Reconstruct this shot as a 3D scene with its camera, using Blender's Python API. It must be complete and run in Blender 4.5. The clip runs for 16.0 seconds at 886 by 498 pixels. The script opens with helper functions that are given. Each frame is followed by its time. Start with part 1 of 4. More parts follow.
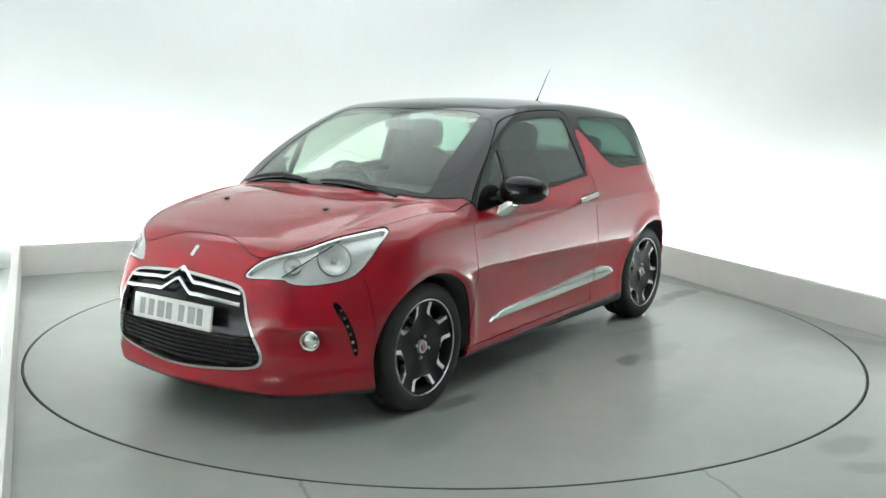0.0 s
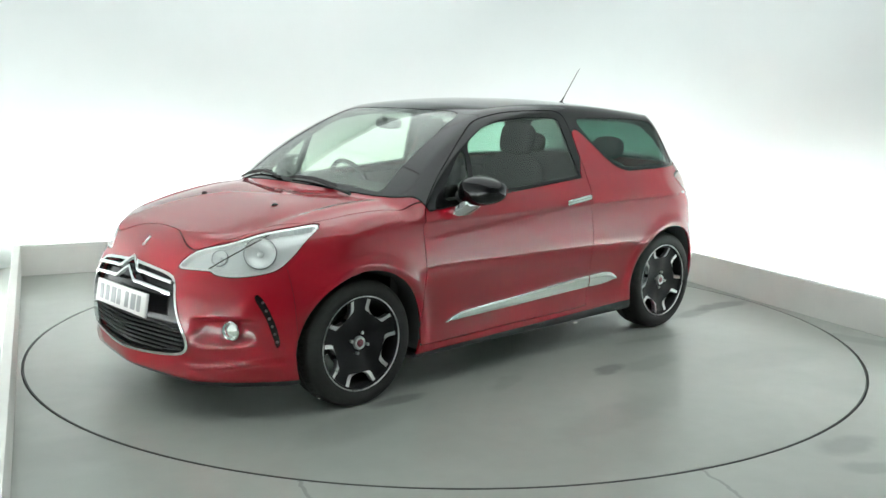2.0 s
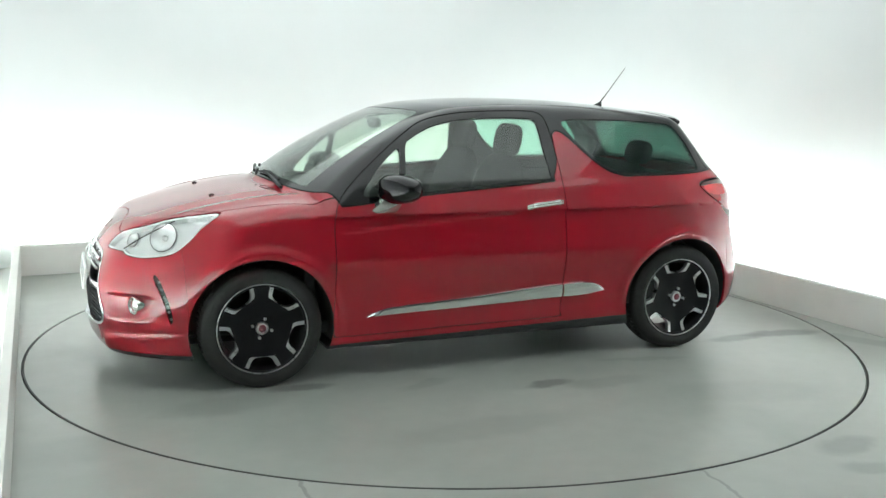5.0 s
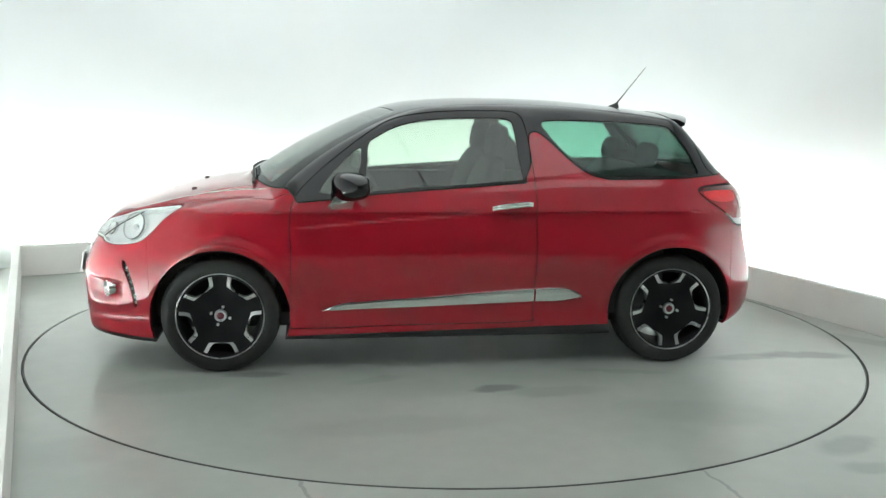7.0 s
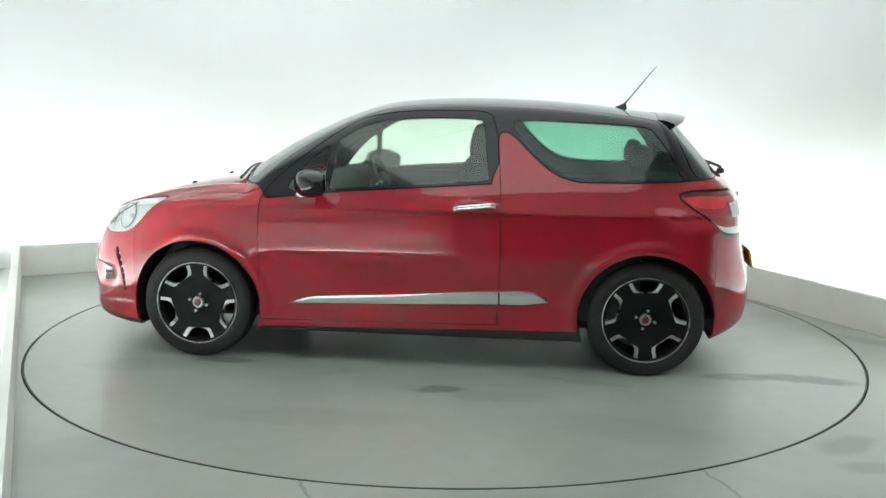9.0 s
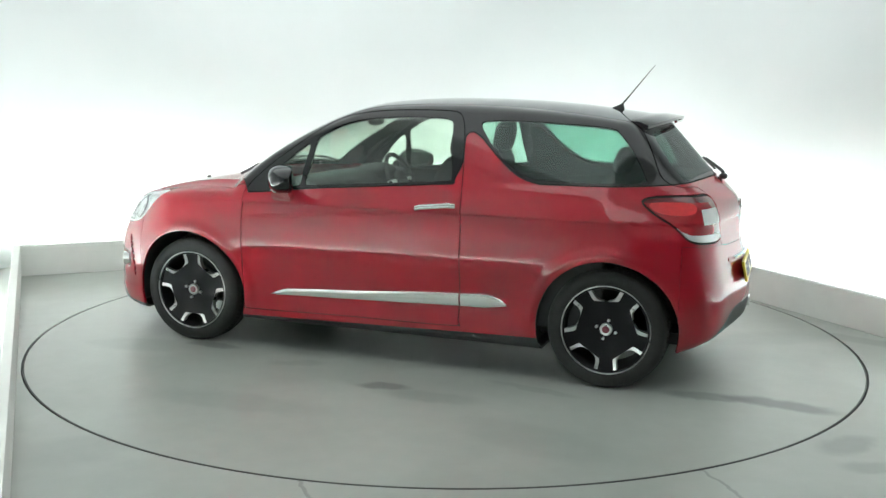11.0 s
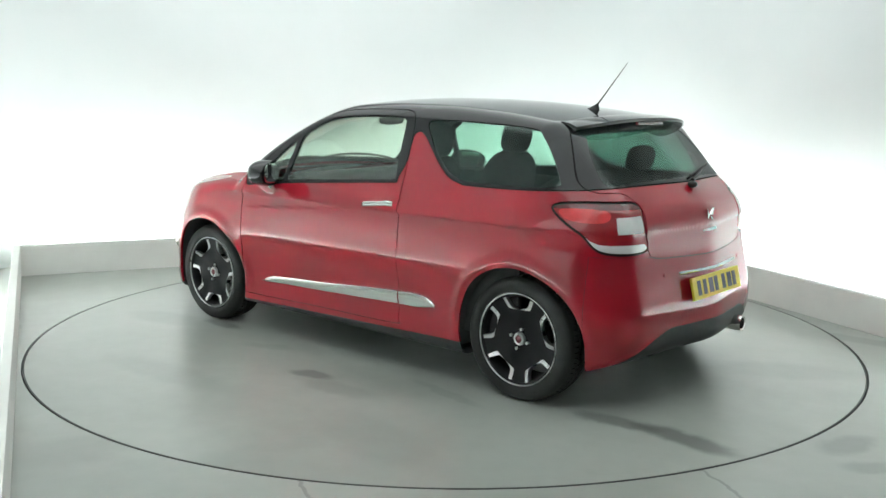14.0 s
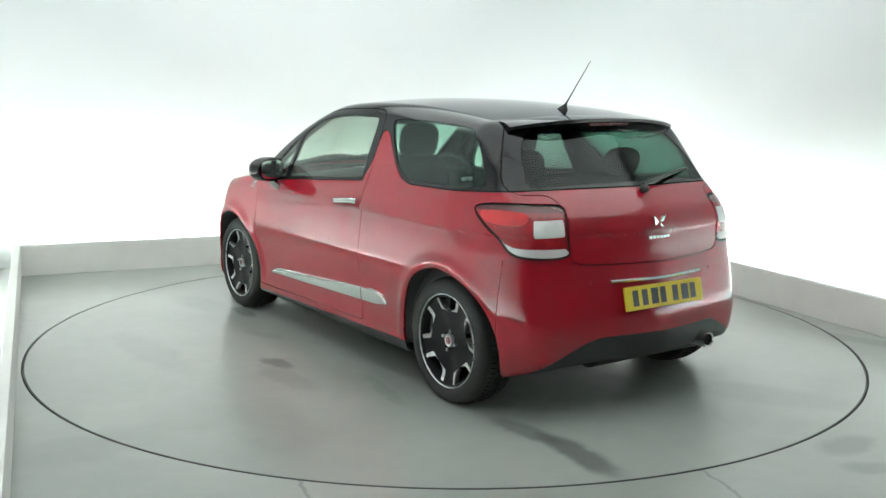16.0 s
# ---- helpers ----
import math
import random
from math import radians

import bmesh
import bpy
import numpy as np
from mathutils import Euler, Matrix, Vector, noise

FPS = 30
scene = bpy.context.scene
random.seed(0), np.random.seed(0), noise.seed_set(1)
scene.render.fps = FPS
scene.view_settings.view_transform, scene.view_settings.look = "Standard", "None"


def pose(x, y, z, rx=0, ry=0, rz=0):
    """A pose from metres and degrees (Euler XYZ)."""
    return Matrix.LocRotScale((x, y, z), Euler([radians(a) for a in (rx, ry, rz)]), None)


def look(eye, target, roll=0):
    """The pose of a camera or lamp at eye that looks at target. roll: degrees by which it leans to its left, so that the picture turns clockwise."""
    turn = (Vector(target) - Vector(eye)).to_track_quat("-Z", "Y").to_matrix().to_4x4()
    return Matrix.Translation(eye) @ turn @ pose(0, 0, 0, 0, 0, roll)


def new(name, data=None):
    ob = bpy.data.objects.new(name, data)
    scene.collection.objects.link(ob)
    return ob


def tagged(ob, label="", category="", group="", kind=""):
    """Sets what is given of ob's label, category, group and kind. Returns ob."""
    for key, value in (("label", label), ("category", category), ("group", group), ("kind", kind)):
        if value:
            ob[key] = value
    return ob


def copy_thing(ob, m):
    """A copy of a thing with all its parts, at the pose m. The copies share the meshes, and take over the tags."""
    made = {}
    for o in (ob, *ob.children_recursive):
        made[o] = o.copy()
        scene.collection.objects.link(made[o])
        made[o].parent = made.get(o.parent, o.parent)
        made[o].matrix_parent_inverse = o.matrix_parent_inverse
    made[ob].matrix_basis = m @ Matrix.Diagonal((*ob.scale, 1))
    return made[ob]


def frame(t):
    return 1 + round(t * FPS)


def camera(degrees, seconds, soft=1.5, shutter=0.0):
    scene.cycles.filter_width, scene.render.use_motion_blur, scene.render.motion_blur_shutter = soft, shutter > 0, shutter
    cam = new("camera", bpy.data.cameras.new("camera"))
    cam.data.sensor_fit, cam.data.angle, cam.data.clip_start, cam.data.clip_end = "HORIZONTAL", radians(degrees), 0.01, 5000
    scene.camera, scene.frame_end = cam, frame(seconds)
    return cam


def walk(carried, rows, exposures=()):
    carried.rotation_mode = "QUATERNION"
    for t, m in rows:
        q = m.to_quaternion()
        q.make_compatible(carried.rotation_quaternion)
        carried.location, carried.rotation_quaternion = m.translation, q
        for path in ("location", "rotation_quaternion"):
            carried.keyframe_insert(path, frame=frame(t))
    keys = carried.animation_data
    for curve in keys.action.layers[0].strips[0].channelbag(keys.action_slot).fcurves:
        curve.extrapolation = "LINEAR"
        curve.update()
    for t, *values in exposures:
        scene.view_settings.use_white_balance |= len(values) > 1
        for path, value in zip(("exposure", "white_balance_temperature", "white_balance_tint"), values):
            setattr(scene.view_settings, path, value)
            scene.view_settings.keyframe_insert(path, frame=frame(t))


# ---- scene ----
cam = camera(49.08, 16.0, soft=1.5)
_eye = Vector((0.0, -5.955, 1.508))
_way = Vector((math.sin(-0.0034) * math.cos(0.1642), math.cos(-0.0034) * math.cos(0.1642), -math.sin(0.1642)))
_stand = look(_eye, _eye + _way, 0.848)
walk(cam, [(0.0, _stand), (16.0, _stand)], exposures=[(0.0, 0.0), (16.0, 0.0)])

# ---- light ----
world = bpy.data.worlds.new("studio_world")
scene.world = world
world.use_nodes = True
world.node_tree.nodes["Background"].inputs[0].default_value = (0.9, 0.97, 0.95, 1)
world.node_tree.nodes["Background"].inputs[1].default_value = 0.15

# ---- materials ----


def mat(name, color, rough=0.5, metal=0.0, coat=0.0, emit=0.0, grain=0.0, scale=8.0, bump=0.0, bump_scale=200.0, spread=0.0, ior=1.5):
    """A principled material with stains at one scale and relief at another."""
    m = bpy.data.materials.new(name)
    m.use_nodes = True
    nt = m.node_tree
    b = nt.nodes["Principled BSDF"]
    b.inputs["Base Color"].default_value = (*color, 1)
    b.inputs["Roughness"].default_value = rough
    b.inputs["Metallic"].default_value = metal
    b.inputs["IOR"].default_value = ior
    if coat:
        b.inputs["Coat Weight"].default_value = coat
        b.inputs["Coat Roughness"].default_value = 0.03
    if emit:
        b.inputs["Emission Color"].default_value = (*color, 1)
        b.inputs["Emission Strength"].default_value = emit
    tc = nt.nodes.new("ShaderNodeTexCoord")
    if grain:
        n = nt.nodes.new("ShaderNodeTexNoise")
        n.inputs["Scale"].default_value = scale
        n.inputs["Detail"].default_value = 6
        n.inputs["Roughness"].default_value = 0.6
        nt.links.new(tc.outputs["Object"], n.inputs["Vector"])
        r = nt.nodes.new("ShaderNodeMapRange")
        r.inputs["From Min"].default_value, r.inputs["From Max"].default_value = 0.25, 0.75
        r.inputs["To Min"].default_value, r.inputs["To Max"].default_value = 1 - grain, 1 + grain
        nt.links.new(n.outputs["Fac"], r.inputs["Value"])
        mx = nt.nodes.new("ShaderNodeVectorMath")
        mx.operation = "SCALE"
        mx.inputs[0].default_value = color
        nt.links.new(r.outputs[0], mx.inputs["Scale"])
        nt.links.new(mx.outputs[0], b.inputs["Base Color"])
        r2 = nt.nodes.new("ShaderNodeMapRange")
        r2.inputs["From Min"].default_value, r2.inputs["From Max"].default_value = 0.25, 0.75
        r2.inputs["To Min"].default_value, r2.inputs["To Max"].default_value = max(0.02, rough - spread), rough + spread
        nt.links.new(n.outputs["Fac"], r2.inputs["Value"])
        nt.links.new(r2.outputs[0], b.inputs["Roughness"])
    if bump:
        n2 = nt.nodes.new("ShaderNodeTexNoise")
        n2.inputs["Scale"].default_value = bump_scale
        n2.inputs["Detail"].default_value = 3
        nt.links.new(tc.outputs["Object"], n2.inputs["Vector"])
        bp = nt.nodes.new("ShaderNodeBump")
        bp.inputs["Strength"].default_value = bump
        bp.inputs["Distance"].default_value = 0.002
        nt.links.new(n2.outputs["Fac"], bp.inputs["Height"])
        nt.links.new(bp.outputs[0], b.inputs["Normal"])
    return m


WALL_WHITE = mat("white_wall_paint", (0.80, 0.83, 0.825), 0.6, grain=0.015, scale=1.5, bump=0.05, bump_scale=300)
BOARD = mat("off_white_board", (0.80, 0.80, 0.765), 0.55, grain=0.05, scale=3.0, spread=0.08, bump=0.05)
TUBE = mat("fluorescent_tube", (0.95, 1.0, 1.0), 0.4, emit=94.0)
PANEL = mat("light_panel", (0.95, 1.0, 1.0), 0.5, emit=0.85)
GREY = mat("grey_unseen_wall", (0.30, 0.31, 0.30), 0.8, grain=0.05, scale=2.0, bump=0.1)
RIM_STEEL = mat("worn_rim_steel", (0.06, 0.065, 0.06), 0.6, metal=0.2, grain=0.3, scale=6)
METAL_DARK = mat("dark_steel", (0.05, 0.05, 0.05), 0.5, metal=0.6, grain=0.2, scale=20)


def floor_material(name, marks):
    """Grey-green floor paint with worn, smeared patches; marks darken chosen spots."""
    m = mat(name, (0.33, 0.36, 0.335), 0.30)
    nt = m.node_tree
    b = nt.nodes["Principled BSDF"]
    tc = nt.nodes.new("ShaderNodeTexCoord")
    big = nt.nodes.new("ShaderNodeTexNoise")
    big.inputs["Scale"].default_value, big.inputs["Detail"].default_value = 0.9, 2
    big.inputs["Roughness"].default_value = 0.5
    big.inputs["Distortion"].default_value = 0.6
    fine = nt.nodes.new("ShaderNodeTexNoise")
    fine.inputs["Scale"].default_value, fine.inputs["Detail"].default_value = 9, 6
    for n in (big, fine):
        nt.links.new(tc.outputs["Object"], n.inputs["Vector"])
    ramp = nt.nodes.new("ShaderNodeValToRGB")
    ramp.color_ramp.elements[0].position, ramp.color_ramp.elements[0].color = 0.15, (0.262, 0.285, 0.256, 1)
    ramp.color_ramp.elements[1].position, ramp.color_ramp.elements[1].color = 0.9, (0.415, 0.44, 0.405, 1)
    nt.links.new(big.outputs["Fac"], ramp.inputs["Fac"])
    r = nt.nodes.new("ShaderNodeMapRange")
    r.inputs["From Min"].default_value, r.inputs["From Max"].default_value = 0.0, 1.0
    r.inputs["To Min"].default_value, r.inputs["To Max"].default_value = 0.92, 1.08
    nt.links.new(fine.outputs["Fac"], r.inputs["Value"])
    mx = nt.nodes.new("ShaderNodeVectorMath")
    mx.operation = "SCALE"
    nt.links.new(ramp.outputs[0], mx.inputs[0])
    nt.links.new(r.outputs[0], mx.inputs["Scale"])
    last = mx.outputs[0]
    for cx, cy, sx, sy, turn, dark in marks:
        mp = nt.nodes.new("ShaderNodeMapping")
        mp.vector_type = "TEXTURE"
        mp.inputs["Location"].default_value = (cx, cy, 0)
        mp.inputs["Rotation"].default_value = (0, 0, radians(turn))
        mp.inputs["Scale"].default_value = (sx, sy, 1)
        wob = nt.nodes.new("ShaderNodeVectorMath")
        wob.operation = "MULTIPLY_ADD"
        wob.inputs[1].default_value = (0.08, 0.08, 0)
        nt.links.new(fine.outputs["Color"], wob.inputs[0])
        nt.links.new(tc.outputs["Object"], wob.inputs[2])
        nt.links.new(wob.outputs[0], mp.inputs["Vector"])
        ln = nt.nodes.new("ShaderNodeVectorMath")
        ln.operation = "LENGTH"
        nt.links.new(mp.outputs[0], ln.inputs[0])
        fall = nt.nodes.new("ShaderNodeMapRange")
        fall.interpolation_type = "SMOOTHSTEP"
        fall.inputs["From Min"].default_value, fall.inputs["From Max"].default_value = 0.5, 1.1
        fall.inputs["To Min"].default_value, fall.inputs["To Max"].default_value = 1 - dark, 1.0
        nt.links.new(ln.outputs["Value"], fall.inputs["Value"])
        sc = nt.nodes.new("ShaderNodeVectorMath")
        sc.operation = "SCALE"
        nt.links.new(last, sc.inputs[0])
        nt.links.new(fall.outputs[0], sc.inputs["Scale"])
        last = sc.outputs[0]
    nt.links.new(last, b.inputs["Base Color"])
    r2 = nt.nodes.new("ShaderNodeMapRange")
    r2.inputs["From Min"].default_value, r2.inputs["From Max"].default_value = 0.0, 1.0
    r2.inputs["To Min"].default_value, r2.inputs["To Max"].default_value = 0.26, 0.33
    nt.links.new(big.outputs["Fac"], r2.inputs["Value"])
    nt.links.new(r2.outputs[0], b.inputs["Roughness"])
    return m


# the two -62 degree marks paint shade and dirt along the right board's foot
FLOOR = floor_material("grey_floor_paint", ((-1.472, -1.993, 0.211, 0.012, -92.8, 0.35), (0.036, -2.579, 0.275, 0.012, -97.9, 0.35), (0.831, -2.438, 0.2, 0.1, 10, 0.3), (0.726, -2.668, 0.15, 0.08, -20, 0.25), (2.174, -0.351, 0.5, 0.09, -62, 0.22), (2.312, -1.055, 0.5, 0.1, -62, 0.22), (-1.56, 1.846, 0.35, 0.03, 20, 0.18), (-2.26, -1.234, 0.25, 0.2, 0, 0.1)))
# tyre smears turn with the deck
DECK = floor_material("grey_deck_paint", ((-1.62, 0.78, 0.26, 0.080, 3, 0.42), (-1.98, 0.77, 0.32, 0.095, -8, 0.55), (-0.07, 1.25, 0.16, 0.07, 10, 0.50), (1.17, 0.90, 0.20, 0.07, -4, 0.50), (-0.35, 1.32, 0.30, 0.10, 5, 0.18), (1.55, 1.05, 0.40, 0.16, 12, 0.14), (-1.9, -0.6, 0.5, 0.2, 30, 0.14), (0.5, 1.75, 0.6, 0.15, 3, 0.12), (-1.0, 1.7, 0.5, 0.2, -15, 0.10),
                                       (-0.80, 1.00, 0.30, 0.05, -12, 0.18), (0.55, 1.05, 0.20, 0.06, 20, 0.15), (1.75, -0.2, 0.25, 0.35, 0, 0.12)))

# ---- mesh helpers ----


def part(name, bm, material, parent=None, label="", smooth=False):
    """Links a bmesh as one mesh object under a thing or a part."""
    me = bpy.data.meshes.new(name)
    bmesh.ops.recalc_face_normals(bm, faces=bm.faces[:])
    if smooth:
        for f in bm.faces:
            f.smooth = True
    bm.to_mesh(me)
    bm.free()
    if smooth:
        me.set_sharp_from_angle(angle=radians(40))
    me.materials.append(material)
    ob = new(name, me)
    ob.parent = parent
    if label:
        tagged(ob, label)
    return ob


def box(bm, x0, x1, y0, y1, z0, z1, bevel=0.0):
    r = bmesh.ops.create_cube(bm, size=1.0, matrix=Matrix.LocRotScale(((x0 + x1) / 2, (y0 + y1) / 2, (z0 + z1) / 2), None, (x1 - x0, y1 - y0, z1 - z0)))
    if bevel:
        es = list({e for v in r["verts"] for e in v.link_edges})
        bmesh.ops.bevel(bm, geom=es, offset=bevel, segments=2, affect="EDGES", profile=0.5)
    return bm


def ring(bm, r0, r1, z0, z1, n=128, centre=(0, 0)):
    """A flat ring (r0 > 0) or a disc, with thickness."""
    cs = [(math.cos(2 * math.pi * i / n), math.sin(2 * math.pi * i / n)) for i in range(n)]
    lv = []
    for r, z in ((r0, z0), (r1, z0), (r1, z1), (r0, z1)):
        lv.append([bm.verts.new((centre[0] + c * r, centre[1] + s * r, z)) for c, s in cs] if r > 0 else None)
    if r0 > 0:
        for a, b in ((0, 1), (1, 2), (2, 3), (3, 0)):
            for i in range(n):
                j = (i + 1) % n
                bm.faces.new((lv[a][i], lv[a][j], lv[b][j], lv[b][i]))
    else:
        bm.faces.new(lv[1][::-1])
        bm.faces.new(lv[2])
        for i in range(n):
            j = (i + 1) % n
            bm.faces.new((lv[1][i], lv[1][j], lv[2][j], lv[2][i]))
    return bm


# ---- room: its axes are turned against the camera's ----
TURN = 24.9
ROOM = pose(0, 0, 0, 0, 0, TURN)
LEFT, RIGHT, BACK, NEAR = -2.387, 2.50, 2.78, -9.0
SKEW = 0.0327  # the left side opens towards the near end
KICK_H, KICK_T, GAP = 0.243, 0.05, 0.46
DISC_R = 2.449


def placed(ob):
    ob.matrix_world = ROOM
    return ob


def room():
    # floor with a round pit for the turntable
    n = 256
    bm = bmesh.new()
    half = 9.6
    outer, inner, low = [], [], []
    for i in range(n):
        a = 2 * math.pi * i / n
        c, s = math.cos(a), math.sin(a)
        k = half / max(abs(c), abs(s))
        outer.append(bm.verts.new((c * k, s * k, 0)))
        inner.append(bm.verts.new((c * (DISC_R + 0.009), s * (DISC_R + 0.009), 0)))
        low.append(bm.verts.new((c * (DISC_R + 0.009), s * (DISC_R + 0.009), -0.12)))
    for i in range(n):
        j = (i + 1) % n
        bm.faces.new((outer[i], outer[j], inner[j], inner[i]))
        bm.faces.new((inner[i], inner[j], low[j], low[i]))
    bm.faces.new(low[::-1])
    placed(tagged(part("floor", bm, FLOOR), "grey-green painted concrete floor, worn and smeared", "floor", kind="structure"))

    # white walls in one curved sheet behind the low boards
    bm = bmesh.new()
    top = 3.6
    l, r, b = LEFT - KICK_T - GAP, RIGHT + KICK_T + GAP, BACK + KICK_T + GAP
    rad = 0.75
    line = [(l - SKEW * (b - rad - NEAR), NEAR)]
    for i in range(13):
        a = math.pi - i * math.pi / 24
        line.append((l + rad + rad * math.cos(a), b - rad + rad * math.sin(a)))
    for i in range(13):
        a = math.pi / 2 - i * math.pi / 24
        line.append((r - rad + rad * math.cos(a), b - rad + rad * math.sin(a)))
    line.append((r, NEAR))
    cols = [(bm.verts.new((x, y, -0.02)), bm.verts.new((x, y, top))) for x, y in line]
    for p, q in zip(cols, cols[1:]):
        bm.faces.new((p[0], q[0], q[1], p[1]))
    w = placed(tagged(part("wall_studio", bm, WALL_WHITE, smooth=True), "smooth white studio wall with rounded corners", "wall", kind="structure"))
    so = w.modifiers.new("thickness", "SOLIDIFY")
    so.thickness, so.offset = 0.1, 1.0
    # unseen wall added behind the camera; its grey stands for the unlit space there
    bm = bmesh.new()
    box(bm, l - 0.38, r, NEAR - 0.1, NEAR, 0, top)
    placed(tagged(part("wall_near", bm, GREY), "plain grey wall added to close the unseen near side", "wall", kind="structure"))
    bm = bmesh.new()
    box(bm, l - 0.5, r + 0.1, NEAR - 0.1, b + 0.1, top, top + 0.12)
    placed(tagged(part("ceiling", bm, WALL_WHITE), "white studio ceiling", "ceiling", kind="structure"))

    # low boards that hide the wall lights
    for nm, x0, x1, y0, y1 in (("kickboard_back", LEFT - KICK_T, RIGHT + KICK_T, BACK, BACK + KICK_T),
                               ("kickboard_left", LEFT - KICK_T, LEFT, -6.5, BACK - 0.003),
                               ("kickboard_right", RIGHT, RIGHT + KICK_T, -6.5, BACK - 0.003)):
        bm = box(bmesh.new(), x0, x1, y0, y1, 0, KICK_H, 0.004)
        if nm == "kickboard_left":
            for v in bm.verts:
                v.co.x -= SKEW * (BACK - v.co.y)
        placed(tagged(part(nm, bm, BOARD), "low off-white board along the studio wall", "skirting board", kind="structure"))

    # fluorescent tubes in the trough behind the boards
    runs = []
    for i in range(4):
        runs.append((LEFT + 0.1 + i * 1.22, BACK + KICK_T + GAP - 0.12, 0))
    for i in range(6):
        runs.append((RIGHT + KICK_T + GAP - 0.12, BACK - 1.25 - i * 1.22, 90))
        runs.append((LEFT - KICK_T - GAP + 0.12 - SKEW * (1.25 + i * 1.22), BACK - 1.25 - i * 1.22, 90 - math.degrees(SKEW)))
    first = None
    for x, y, a in runs:
        m = ROOM @ pose(x, y, 0.0, 0, 0, a)
        if first is None:
            first = new("fluorescent_batten")
            tagged(first, "white fluorescent batten lying behind the low board", "light", group="battens behind the boards")
            part("base", box(bmesh.new(), 0, 1.2, -0.03, 0.03, 0, 0.05, 0.004), BOARD, first)
            bm = bmesh.new()
            bmesh.ops.create_cone(bm, cap_ends=True, segments=16, radius1=0.013, radius2=0.013, depth=1.16,
                                  matrix=pose(0.6, 0, 0.075, 0, 90, 0))
            part("tube", bm, TUBE, first, "glowing white tube", smooth=True)
            for x1 in (0.012, 1.188):
                part("end_cap", box(bmesh.new(), x1 - 0.012, x1 + 0.012, -0.018, 0.018, 0.05, 0.1, 0.003), BOARD, first)
            first.matrix_basis = m
        else:
            copy_thing(first, m)

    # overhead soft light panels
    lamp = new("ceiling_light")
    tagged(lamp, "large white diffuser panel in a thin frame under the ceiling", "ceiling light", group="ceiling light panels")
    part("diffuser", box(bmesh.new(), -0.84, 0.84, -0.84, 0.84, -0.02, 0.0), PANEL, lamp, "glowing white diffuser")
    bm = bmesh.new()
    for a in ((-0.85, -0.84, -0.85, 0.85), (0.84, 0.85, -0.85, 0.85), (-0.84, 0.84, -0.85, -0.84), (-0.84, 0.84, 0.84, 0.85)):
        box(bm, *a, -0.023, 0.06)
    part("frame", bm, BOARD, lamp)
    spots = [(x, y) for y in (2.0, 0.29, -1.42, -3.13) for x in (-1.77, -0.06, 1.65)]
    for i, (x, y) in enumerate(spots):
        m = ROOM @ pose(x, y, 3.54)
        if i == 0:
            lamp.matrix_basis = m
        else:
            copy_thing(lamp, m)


room()


def make_turntable():
    t = new("turntable")
    tagged(t, "round grey painted vehicle turntable flush with the floor", "turntable")
    part("deck", ring(bmesh.new(), 0, DISC_R - 0.008, -0.1, 0.0, 256), DECK, t)
    part("rim", ring(bmesh.new(), DISC_R - 0.008, DISC_R, -0.1, -0.001, 256), RIM_STEEL, t, "worn dark steel rim")
    return t


turntable = make_turntable()
# ---- car: the outer skin as a smooth implicit form, x forward, y to its left ----


def curve(xs, ys):
    """A smooth curve through a few points."""
    xs, ys = np.array(xs, float), np.array(ys, float)
    m = np.gradient(ys, xs)

    def f(x):
        x = np.clip(x, xs[0], xs[-1])
        i = np.clip(np.searchsorted(xs, x) - 1, 0, len(xs) - 2)
        h = xs[i + 1] - xs[i]
        t = (x - xs[i]) / h
        a, b = 2 * t ** 3 - 3 * t ** 2 + 1, t ** 3 - 2 * t ** 2 + t
        c, e = -2 * t ** 3 + 3 * t ** 2, t ** 3 - t ** 2
        return a * ys[i] + b * h * m[i] + c * ys[i + 1] + e * h * m[i + 1]
    return f


def smax(a, b, k):
    return np.maximum(a, b) + np.maximum(k - np.abs(a - b), 0) ** 2 / (4 * k)


def ramp(t):
    """Zero below, then rising, with a soft bend."""
    return 0.5 * (t + np.sqrt(t * t + 0.005))


AXLE, WHEEL_Z = 1.232, 0.303
side_w = curve([0.10, 0.20, 0.26, 0.33, 0.42, 0.52, 0.575, 0.62, 0.70, 0.80, 0.90, 1.00, 1.08],
               [0.800, 0.819, 0.8225, 0.8205, 0.826, 0.841, 0.854, 0.858, 0.851, 0.840, 0.824, 0.802, 0.775])
front_x = curve([0.08, 0.13, 0.18, 0.25, 0.33, 0.42, 0.53, 0.62, 0.70, 0.80, 1.2],
                [1.93, 1.985, 2.015, 2.032, 2.042, 2.045, 2.035, 2.005, 1.96, 1.90, 1.6])
rear_x = curve([0.08, 0.15, 0.22, 0.30, 0.40, 0.50, 0.58, 0.66, 0.74, 0.82, 0.90, 0.96, 1.01, 1.07, 1.18, 1.30, 1.36, 1.5],
               [-1.72, -1.77, -1.83, -1.868, -1.885, -1.88, -1.862, -1.842, -1.825, -1.818, -1.806, -1.775, -1.725, -1.655, -1.555, -1.445, -1.39, -1.27])
low_top = curve([-2.0, -1.5, -1.0, -0.45, 0.16, 0.50, 0.80, 1.0, 1.15, 1.30, 1.50, 1.70, 1.85, 1.93, 2.0, 2.06],
                [1.085, 1.092, 1.088, 1.075, 1.032, 1.005, 0.985, 0.983, 0.975, 0.955, 0.915, 0.862, 0.812, 0.765, 0.70, 0.62])
